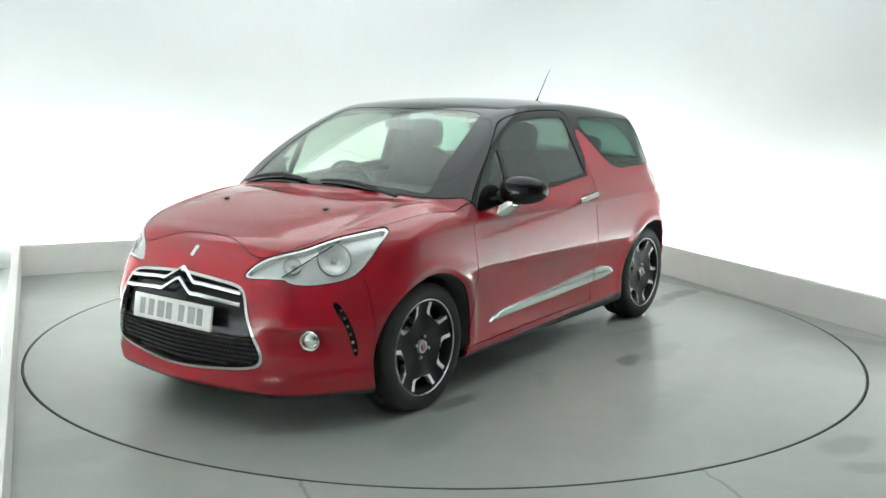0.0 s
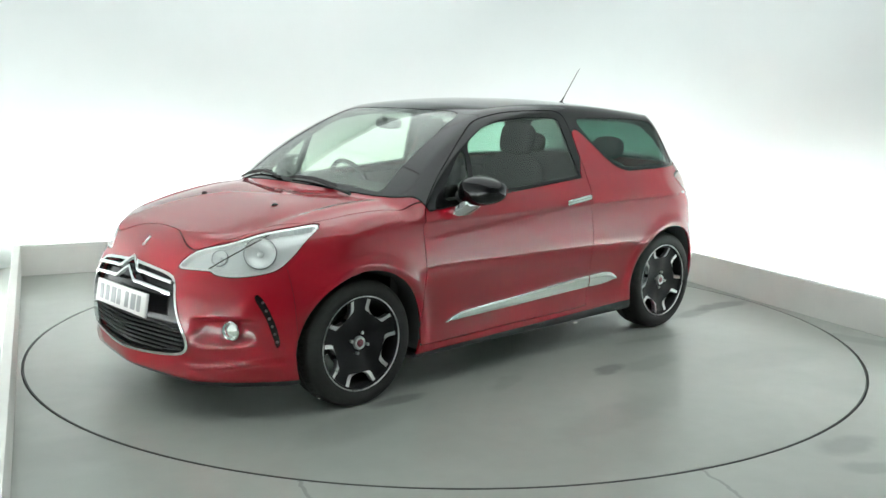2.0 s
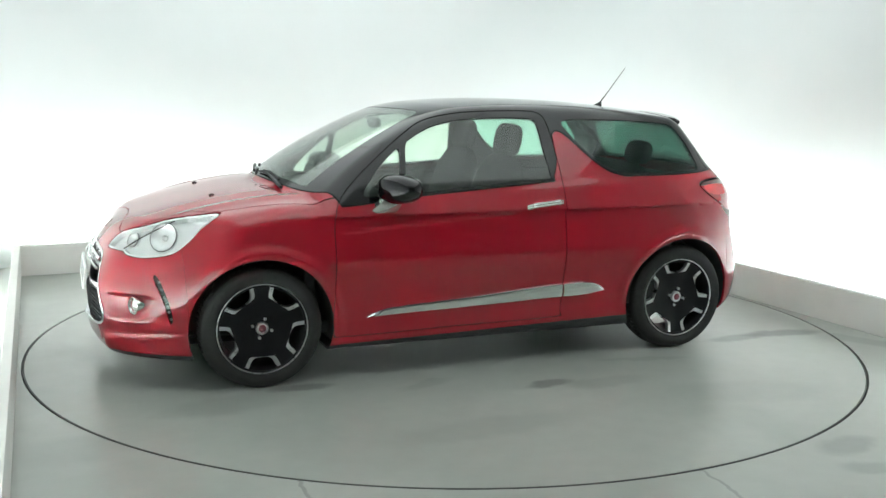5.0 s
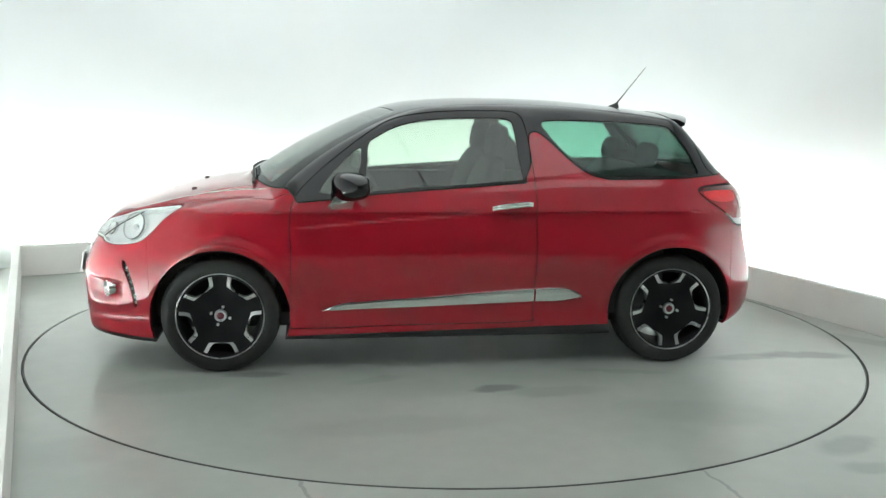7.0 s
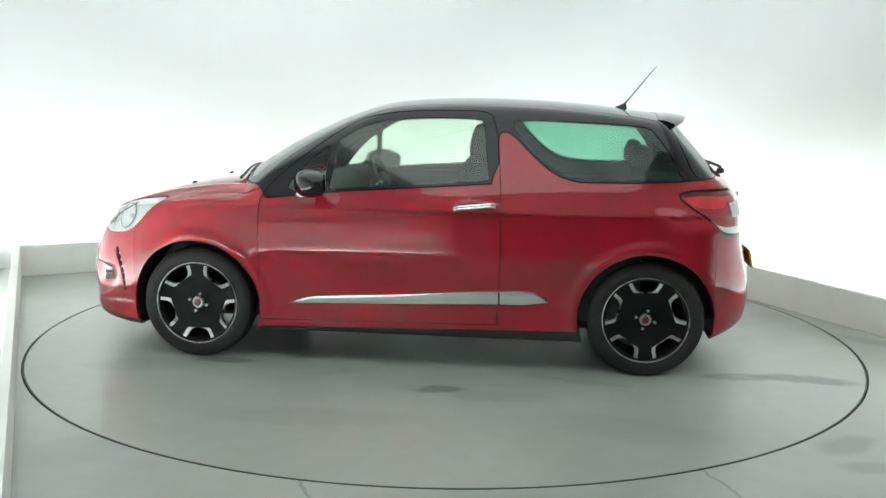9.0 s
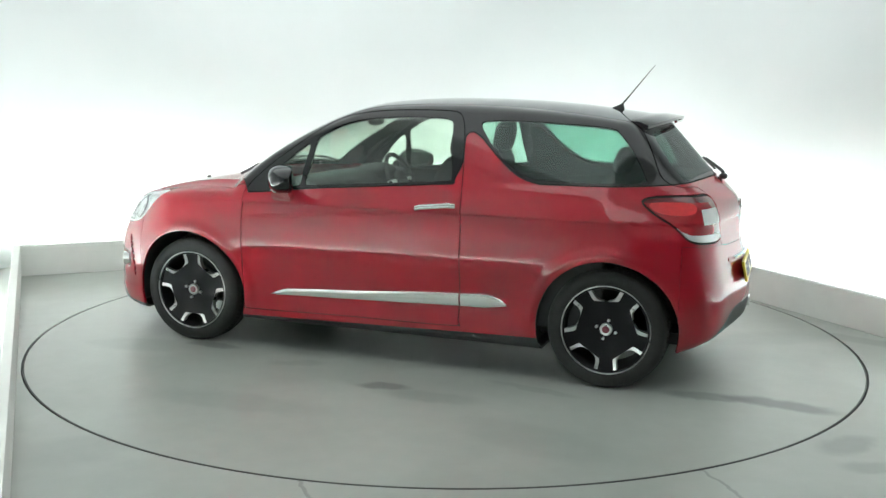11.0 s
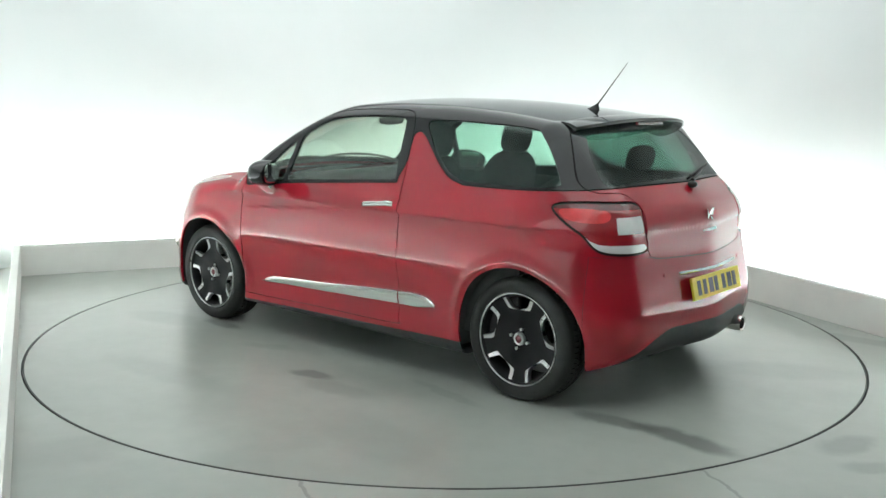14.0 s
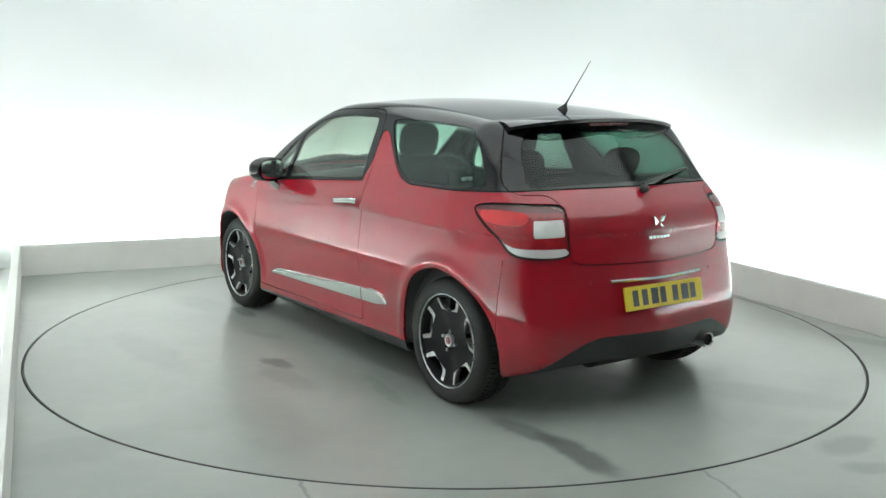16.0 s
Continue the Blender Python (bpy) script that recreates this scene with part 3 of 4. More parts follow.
def f_bonnet(x, y, z):
    a = np.abs(y)
    f = np.maximum(a - bonnet_side(x), np.where(a < 0.53, x - bonnet_line(a), x - 1.75))
    f = np.maximum(f, 0.86 - x)
    return np.where((z > 0.7) & (x > 0.7), f, 0.5)


def f_front_bumper(x, y, z):
    return np.maximum(1.59 + 0.05 * (z - 0.4) - x, z - 0.90)


def f_rear_bumper(x, y, z):
    return np.maximum(x + 1.585, z - 0.735 - 0.05 * np.clip(np.abs(y) - 0.45, 0, 1))


def lathe(profile, n=64, axis="y"):
    """A bmesh turned from (radius, along) points about the y axis."""
    bm = bmesh.new()
    rings = []
    for r, h in profile:
        rings.append([bm.verts.new((r * math.cos(2 * math.pi * i / n), h, r * math.sin(2 * math.pi * i / n))) for i in range(n)])
    for p, q in zip(rings, rings[1:]):
        for i in range(n):
            j = (i + 1) % n
            bm.faces.new((p[i], p[j], q[j], q[i]))
    return bm


def tube(bm, pts, r, n=8):
    """A round bar along points."""
    pts = [Vector(p) for p in pts]
    rings = []
    for i, p in enumerate(pts):
        d = (pts[min(i + 1, len(pts) - 1)] - pts[max(i - 1, 0)]).normalized()
        a = d.orthogonal().normalized() if abs(d.z) > 0.9 else d.cross(Vector((0, 0, 1))).normalized()
        b = d.cross(a)
        rad = r[i] if isinstance(r, (list, tuple)) else r
        rings.append([bm.verts.new(p + (a * math.cos(2 * math.pi * k / n) + b * math.sin(2 * math.pi * k / n)) * rad) for k in range(n)])
    for p, q in zip(rings, rings[1:]):
        for k in range(n):
            j = (k + 1) % n
            bm.faces.new((p[k], p[j], q[j], q[k]))
    bm.faces.new(rings[0][::-1])
    bm.faces.new(rings[-1])
    return bm


def blob(bm, m, power=2.6, n=20):
    """A rounded block (superellipsoid) of unit half size, placed by m."""
    def sp(c):
        return math.copysign(abs(c) ** (2 / power), c)
    rows = []
    for i in range(n + 1):
        a = -math.pi / 2 + math.pi * i / n
        rows.append([bm.verts.new(m @ Vector((sp(math.cos(a)) * sp(math.cos(b)), sp(math.cos(a)) * sp(math.sin(b)), sp(math.sin(a)))))
                     for b in (2 * math.pi * k / (2 * n) for k in range(2 * n))] if 0 < i < n else [bm.verts.new(m @ Vector((0, 0, -1 if i == 0 else 1)))])
    for p, q in zip(rows, rows[1:]):
        for k in range(2 * n):
            j = (k + 1) % (2 * n)
            if len(p) == 1:
                bm.faces.new((p[0], q[j], q[k]))
            elif len(q) == 1:
                bm.faces.new((p[k], p[j], q[0]))
            else:
                bm.faces.new((p[k], p[j], q[j], q[k]))
    return bm


def skin_at(y, z, sign):
    """A point and normal of the skin at the front (1) or back (-1)."""
    o = np.array([[1.0 * sign, y, z]])
    p = cast(o, np.array([[sign, 0.0, 0.0]]), 1.4)
    return Vector(p[0]), Vector(slope(p)[0])


def skin_side(x, z, sign=1):
    p = cast(np.array([[x, 0.0, z]]), np.array([[0.0, sign, 0.0]]), 1.2)
    return Vector(p[0]), Vector(slope(p)[0])


def skin_top(x, y):
    p = cast(np.array([[x, y, 0.6]]), np.array([[0.0, 0.0, 1.0]]), 1.2)
    return Vector(p[0]), Vector(slope(p)[0])


doors = []


def build_shell():
    seams = []

    def panel(m, f, gap=0.0022):
        inside, rest = split(m, lambda x, y, z: f(x, y, z) + gap)
        band, rest = split(rest, lambda x, y, z: f(x, y, z) - gap)
        seams.append(band)
        return inside, rest

    def halves(m):
        return split(m, lambda x, y, z: -y)

    def both(name, m, thick, material, label="", lift=0.0):
        res = []
        for h in halves(m):
            res.append(sheet(name, h, thick, material, car, label, lift))
        return res

    m = skin_mesh()
    _, m = split(m, f_arch)
    low, m = split(m, f_low)
    lip, low = split(low, lambda x, y, z: 1.35 - x)
    tail, low = split(low, lambda x, y, z: x + 1.35)
    sheet("front_lip", lip, 0.012, BLACK_PLASTIC, car, "black plastic lower lip")
    sheet("rear_diffuser", tail, 0.012, BLACK_PLASTIC, car, "black plastic lower rear apron")
    both("sill", low, 0.012, BLACK_PLASTIC, "black plastic sill")
    house, m = split(m, f_glasshouse)
    trim, house = split(house, lambda x, y, z: np.minimum(f_glasshouse(x, y, z) * -1 - 0.006, 1))

    # glasshouse
    screen, house = split(house, f_screen)
    sheet("windscreen", screen, 0.005, GLASS, car, "clear windscreen with a green tint", -0.002).visible_shadow = False
    back, house = split(house, f_hatch_glass)
    sheet("rear_window", back, 0.004, GLASS_REAR, car, "dark tinted rear window", -0.002).visible_shadow = False
    for name, shape, lo, hi, g in (("door_window", DOOR_GLASS, -0.4, 0.5, GLASS), ("door_quarter_window", DOOR_QUARTER, 0.48, 0.72, GLASS), ("rear_quarter_window", REAR_QUARTER, -1.4, -0.48, GLASS_DARK)):
        pane, house = split(house, side_of(shape, lo, hi, 0.9))
        for p in both(name, pane, 0.004, g, "", -0.003):
            p.visible_shadow = False
    frame_, house = panel(house, side_of(DOOR, -0.46, 0.88, 0.2))
    both("door_frame", frame_, 0.02, BLACK_GLOSS, "black window frame of the door")
    hframe, house = panel(house, f_hatch)
    sheet("tailgate_frame", hframe, 0.02, BLACK_GLOSS, car, "black surround of the rear window")
    sheet("roof", house, 0.02, BLACK_GLOSS, car, "gloss black roof with its pillars")
    seams.append(trim)

    # red panels
    lamp, m = panel(m, f_head, 0.0025)
    rear_lamp, m = panel(m, f_tail, 0.006)
    slot, m = split(m, f_slot)
    mouth, m = split(m, f_grille)
    chrome, mouth = split(mouth, lambda x, y, z: -0.012 - f_grille(x, y, z))
    bonnet, m = panel(m, f_bonnet)
    hatch, m = panel(m, f_hatch)
    door, m = panel(m, side_of(DOOR, -0.46, 0.88, 0.2))
    bumper, m = panel(m, f_front_bumper, 0.0007)
    rbumper, m = panel(m, f_rear_bumper, 0.0009)
    sheet("bonnet", bonnet, 0.014, RED, car, "cherry red bonnet")
    sheet("tailgate", hatch, 0.014, RED, car, "cherry red tailgate")
    doors.extend(both("door", door, 0.014, RED, "cherry red door"))
    sheet("front_bumper", bumper, 0.014, RED, car, "cherry red front bumper")
    sheet("rear_bumper", rbumper, 0.014, RED, car, "cherry red rear bumper")
    fore, aft = split(m, lambda x, y, z: 0.3 - x)
    both("front_wing", fore, 0.014, RED, "cherry red front wing")
    both("rear_wing", aft, 0.014, RED, "cherry red rear wing with a pointed fin")
    inner = joined([split(q, lambda x, y, z: 0.90 - z)[0] for q in (aft, door)])
    both("pillar_trim", moved(inner, -0.018), 0.004, CABIN, "charcoal lining inside the door and pillar")
    sheet("grille_surround", chrome, 0.02, CHROME, car, "bright chrome grille surround", 0.005)
    sheet("grille_panel", mouth, 0.01, GRILLE_BLACK, car, "black panel inside the grille", -0.028)
    both("running_light", slot, 0.012, BLACK_GLOSS, "dark upright running light slot", -0.010)
    sheet("panel_gap", joined([moved(s, -0.007) for s in seams if len(s[2])]), 0.006, SEAM, car, "dark gaps between the panels")

    # head lamps
    for h in halves(lamp):
        edge, h = split(h, lambda x, y, z: -0.010 - f_head(x, y, z))
        lens = sheet("headlight", h, 0.003, LENS, car, "clear headlight lens")
        lens.visible_shadow = False
        sheet("bezel", edge, 0.075, REFLECTOR, lens, "pale bezel of the lamp", -0.001)
        s = 1 if h[0][:, 1].mean() > 0 else -1
        housing = moved(h, -0.028)
        for y, z, r, w in ((0.655, 0.772, 0.070, 0.024), (0.53, 0.748, 0.036, 0.014)):
            p, way = skin_at(y * s, z, 1)
            c = p - way * 0.040
            mm = Matrix.Translation(c) @ Vector((0, 1, 0)).rotation_difference(way).to_matrix().to_4x4()
            rim = np.array(p - way * 0.028)
            _, housing = split(housing, lambda x, y, z, rim=rim, r=r: np.sqrt((x - rim[0]) ** 2 + (y - rim[1]) ** 2 + (z - rim[2]) ** 2) - r * 1.02)
            bm = lathe([(0.0005, 0.000), (r * 0.45, 0.003), (r * 0.78, 0.011), (r * 0.97, 0.024), (r, 0.028), (r * 1.04, 0.022), (r * 1.04, 0.005)], 40)
            bmesh.ops.transform(bm, matrix=mm, verts=bm.verts[:])
            part("lamp_bowl", bm, REFLECTOR, lens, "round silver reflector bowl", smooth=True)
            bm = lathe([(r * 0.99, 0.024), (r * 1.01, 0.030), (r * 1.05, 0.030), (r * 1.07, 0.022)], 40)
            bmesh.ops.transform(bm, matrix=mm, verts=bm.verts[:])
            part("bowl_ring", bm, DISC, lens, "grey ring round the bowl", smooth=True)
            bm = bmesh.new()
            bmesh.ops.create_uvsphere(bm, u_segments=20, v_segments=12, radius=w * 0.6, matrix=mm @ pose(0, 0.008, 0))
            part("bulb", bm, LAMP_WHITE, lens, smooth=True)
        sheet("reflector", housing, 0.006, REFLECTOR, lens, "silver lamp housing")
        pts = []
        for k in range(7):
            q = np.array([[1.2, 0.0, 0.700 + 0.150 * k / 6]])
            d = np.array([[1.865 - 0.27 * k / 6 - 1.2, (0.505 + 0.085 * k / 6) * s, 0.0]])
            pts.append(Vector(cast(q, d / np.linalg.norm(d), 1.4)[0]) - Vector((0.55, 0.35 * s, 0.4)) * 0.012)
        part("divider", tube(bmesh.new(), pts, 0.003, 6), SEAM, lens)
    # tail lamps
    for h in halves(rear_lamp):
        rev, rest = split(h, lambda x, y, z: near(REVERSE, np.abs(y) + x + 1.4, z, x < 0))
        foot, rest = split(rest, lambda x, y, z: near(TAIL_FOOT, np.abs(y) + x + 1.4, z, x < 0))
        topl, rest = split(rest, lambda x, y, z: near(TAIL_TOP, np.abs(y) + x + 1.4, z, x < 0))
        upper, rest = split(rest, lambda x, y, z: 0.962 - z)
        lens = sheet("tail_light", rest, 0.012, LAMP_RED, car, "red tail light")
        sheet("upper_band", upper, 0.012, LAMP_DARK, lens, "deep red upper band")
        sheet("reversing_lamp", rev, 0.010, LAMP_WHITE, lens, "white reversing lamp", 0.001)
        sheet("lower_strip", foot, 0.012, REFLECTOR, lens, "pale chrome lower strip", 0.002)
        sheet("brake_lamp", topl, 0.012, LAMP_BRIGHT, lens, "bright red brake lamp", 0.001)


def wheel_thing():
    """One wheel, its outer face towards +y, centre at the origin."""
    hub = new("wheel")
    hub.parent = car
    tagged(hub, "black alloy wheel with machined edges and a low tyre")
    R = 0.306
    bm = lathe([(0.222, -0.100), (0.255, -0.108), (0.285, -0.104), (R - 0.006, -0.092), (R, -0.075), (R, 0.075), (R - 0.006, 0.090), (0.285, 0.102), (0.262, 0.108), (0.240, 0.104), (0.228, 0.096), (0.222, 0.085)], 96)
    part("tyre", bm, RUBBER, hub, "low black tyre", smooth=True)
    bm = bmesh.new()
    for g in (-0.045, 0.0, 0.045):
        for i in range(72):
            a = 2 * math.pi * (i + 0.5 * (g != 0)) / 72
            box2 = bmesh.ops.create_cube(bm, size=1.0, matrix=pose(0, 0, 0, 0, -math.degrees(a), 0) @ pose(R + 0.0005, g, 0, 0, 0, 18 if g > 0 else -18) @ Matrix.Diagonal((0.006, 0.034, 0.018, 1)))
    part("tread", bm, RUBBER, hub)
    bm = lathe([(0.2295, 0.097), (0.2305, 0.101), (0.2272, 0.1022), (0.2262, 0.098), (0.216, 0.090)], 96)
    part("rim_edge", bm, SATIN, hub, "thin machined rim edge", smooth=True)
    bm = lathe([(0.2240, 0.0975), (0.2165, 0.094), (0.208, 0.075), (0.200, 0.02), (0.200, -0.09), (0.222, -0.10)], 72)
    part("barrel", bm, RIM_BLACK, hub, smooth=True)
    # spokes: a dished disc with five cup-shaped openings
    cup = outline(rounded([(-0.088, 0.225), (-0.072, 0.200), (-0.056, 0.168), (-0.036, 0.151), (0.0, 0.146), (0.036, 0.151), (0.056, 0.168), (0.072, 0.200), (0.088, 0.225)], 4))
    nr, na = 46, 240
    rr, aa = np.meshgrid(np.linspace(0.004, 0.217, nr), 2 * np.pi * np.arange(na) / na, indexing="ij")
    h = 0.070 + 0.020 * (rr / 0.217) ** 3 + 0.004 * np.cos(5 * aa) * np.clip((rr - 0.05) / 0.1, 0, 1)
    v = np.stack([rr * np.sin(aa), h, rr * np.cos(aa)], -1).reshape(-1, 3)
    i = np.arange((nr - 1) * na).reshape(nr - 1, na)
    j = np.roll(i, -1, 1)
    t = np.concatenate([np.stack([i.ravel(), j.ravel(), (j + na).ravel()], 1), np.stack([i.ravel(), (j + na).ravel(), (i + na).ravel()], 1)])
    f = np.cross(v[t[:, 1]] - v[t[:, 0]], v[t[:, 2]] - v[t[:, 0]])
    if f[:, 1].sum() < 0:
        t, f = t[:, ::-1], -f
    n = np.zeros_like(v)
    for k in range(3):
        np.add.at(n, t[:, k], f)
    n = n / np.linalg.norm(n, axis=1, keepdims=True)

    def turned(x, z):
        a = np.arctan2(x, z)
        a = (a + np.pi / 5) % (2 * np.pi / 5) - np.pi / 5
        r = np.hypot(x, z)
        return r * np.sin(a), r * np.cos(a)

    def f_cup(x, y, z):
        u, w = turned(x, z)
        return cup(u, w)

    def f_edge(x, y, z):
        u, w = turned(x, z)
        side = np.abs(u) - 0.011
        return np.maximum(np.maximum(cup(u, w) - 0.0185, -side), 0.146 - w)
    _, face = split((v, n, t), f_cup)
    edge, face = split(face, f_edge)
    sheet("spokes", face, 0.024, RIM_BLACK, hub, "gloss black five-spoke face")
    ang = np.arctan2(edge[0][edge[2][:, 0], 0], edge[0][edge[2][:, 0], 2])
    sector = np.round(ang / (2 * np.pi / 5)).astype(int) % 5
    local = (ang + np.pi / 5) % (2 * np.pi / 5) - np.pi / 5
    for k in range(5):
        for side in (True, False):
            piece = edge[2][(sector == k) & ((local > 0) == side)]
            sheet("machined_edge", compact((edge[0], edge[1], piece)), 0.024, SATIN, hub, "bright machined edge of an opening", 0.001)
    bm = lathe([(0.001, 0.084), (0.020, 0.084), (0.024, 0.086), (0.030, 0.085), (0.033, 0.078), (0.033, 0.066)], 32)
    part("hub_ring", bm, SATIN, hub, "silver centre cap ring", smooth=True)
    bm = lathe([(0.0005, 0.089), (0.014, 0.088), (0.019, 0.085)], 24)
    part("centre_cap", bm, mat("cap_red", (0.16, 0.02, 0.035), 0.3, coat=0.6, grain=0.2, scale=60), hub, "dark red centre cap", smooth=True)
    for k in range(4):
        a = math.pi / 4 + k * math.pi / 2 + 0.5
        bm = bmesh.new()
        bmesh.ops.create_cone(bm, cap_ends=True, segments=6, radius1=0.0085, radius2=0.0075, depth=0.014, matrix=pose(0.050 * math.sin(a), 0.078, 0.050 * math.cos(a), 90, 0, 0))
        part("wheel_bolt", bm, SATIN, hub)
    bm = lathe([(0.03, 0.020), (0.135, 0.020), (0.137, 0.010), (0.135, 0.0), (0.03, 0.0)], 48)
    part("brake_disc", bm, DISC, hub, smooth=True)
    bm = bmesh.new()
    box(bm, 0.07, 0.15, -0.02, 0.055, -0.06, 0.06, 0.012)
    part("caliper", bm, DISC, hub)
    return hub


def build_wheels():
    hub = wheel_thing()
    for i, (x, s, turn) in enumerate(((AXLE, 1, 180), (-AXLE, 1, 2), (AXLE, -1, 40), (-AXLE, -1, 120))):
        m = pose(x, 0.712 * s, WHEEL_Z + 0.004, 0, 0, 0 if s > 0 else 180) @ pose(0, 0, 0, 0, turn, 0)
        if i == 0:
            hub.matrix_basis = m
        else:
            copy_thing(hub, m)
    # wheel housings
    for x in (AXLE, -AXLE):
        for s in (1, -1):
            bm = bmesh.new()
            prof = []
            for k in range(37):
                a = math.radians(-14 + 208 * k / 36)
                prof.append((x + 0.372 * math.cos(a), WHEEL_Z + 0.372 * math.sin(a)))
            o = [bm.verts.new((px, 0.835 * s, pz)) for px, pz in prof]
            q = [bm.verts.new((px, 0.50 * s, pz)) for px, pz in prof]
            c = bm.verts.new((x, 0.50 * s, WHEEL_Z))
            for k in range(36):
                bm.faces.new((o[k], o[k + 1], q[k + 1], q[k]))
                bm.faces.new((q[k], q[k + 1], c))
            # trim the edge to the body side
            for v in o:
                if v.co.z > 0.17:
                    p, _ = skin_side(v.co.x, v.co.z, s)
                    v.co.y = p.y - 0.008 * s
            w = part("wheel_housing", bm, BLACK_PLASTIC, car, smooth=True)
            so = w.modifiers.new("thickness", "SOLIDIFY")
            so.thickness = 0.004
    bm = bmesh.new()
    box(bm, -1.36, 1.75, -0.46, 0.46, 0.175, 0.20)
    box(bm, -0.84, 0.84, -0.78, 0.78, 0.178, 0.20)
    part("underbody", bm, BLACK_PLASTIC, car)
    for x in (AXLE, -AXLE):
        bm = bmesh.new()
        tube(bm, [(x, -0.70, WHEEL_Z), (x, 0.70, WHEEL_Z)], 0.03, 10)
        part("axle", bm, METAL_DARK, car)


def plate(y, top, bottom, sign, white):
    """A number plate on the bumper; its characters are plain bars."""
    pt, _ = skin_at(0, top, sign)
    pb, _ = skin_at(0, bottom, sign)
    up = (pt - pb).normalized()
    side = Vector((0, sign, 0))
    out = side.cross(up).normalized()
    if out.x * sign < 0:
        out = -out
    c = (pt + pb) / 2 + out * (0.012 if white else 0.006)
    m = Matrix.Translation(c) @ Matrix((side, out, up)).transposed().to_4x4()
    bm = box(bmesh.new(), -0.26, 0.26, -0.012, 0.002, -0.0555, 0.0555, 0.004)
    bmesh.ops.transform(bm, matrix=m, verts=bm.verts[:])
    p = part("number_plate", bm, PLATE_WHITE if white else PLATE_YELLOW, car, "white front number plate" if white else "yellow rear number plate")
    x = -0.215
    for k in range(7):
        w = 0.036 if k % 3 != 2 else 0.046
        bm = box(bmesh.new(), x, x + w, 0.002, 0.0035, -0.037, 0.037)
        bmesh.ops.transform(bm, matrix=m, verts=bm.verts[:])
        part("character_bar", bm, INK_GREY if white else INK, p)
        x += 0.061 + (0.022 if k == 3 else 0)
    return p


def ribbon(name, f, us, half, depth, material, label="", parent=None):
    """A bar that lies on the skin: f(u) gives a place and normal, half(u) its half height along z."""
    bm = bmesh.new()
    rings = []
    for u in us:
        p, n = f(u)
        hi, lo = half(u)
        t = Vector((0, 0, 1)) - n * n.z
        t.normalize()
        rings.append([bm.verts.new(p + t * a + n * b) for a, b in ((hi, -0.004), (hi * 0.92 + lo * 0.08, depth * 0.7), (hi * 0.5 + lo * 0.5, depth), (lo * 0.92 + hi * 0.08, depth * 0.7), (lo, -0.004))])
    for p, q in zip(rings, rings[1:]):
        for k in range(5):
            bm.faces.new((p[k], p[(k + 1) % 5], q[(k + 1) % 5], q[k]))
    bm.faces.new(rings[0])
    bm.faces.new(rings[-1][::-1])
    return part(name, bm, material, parent or car, label, smooth=True)


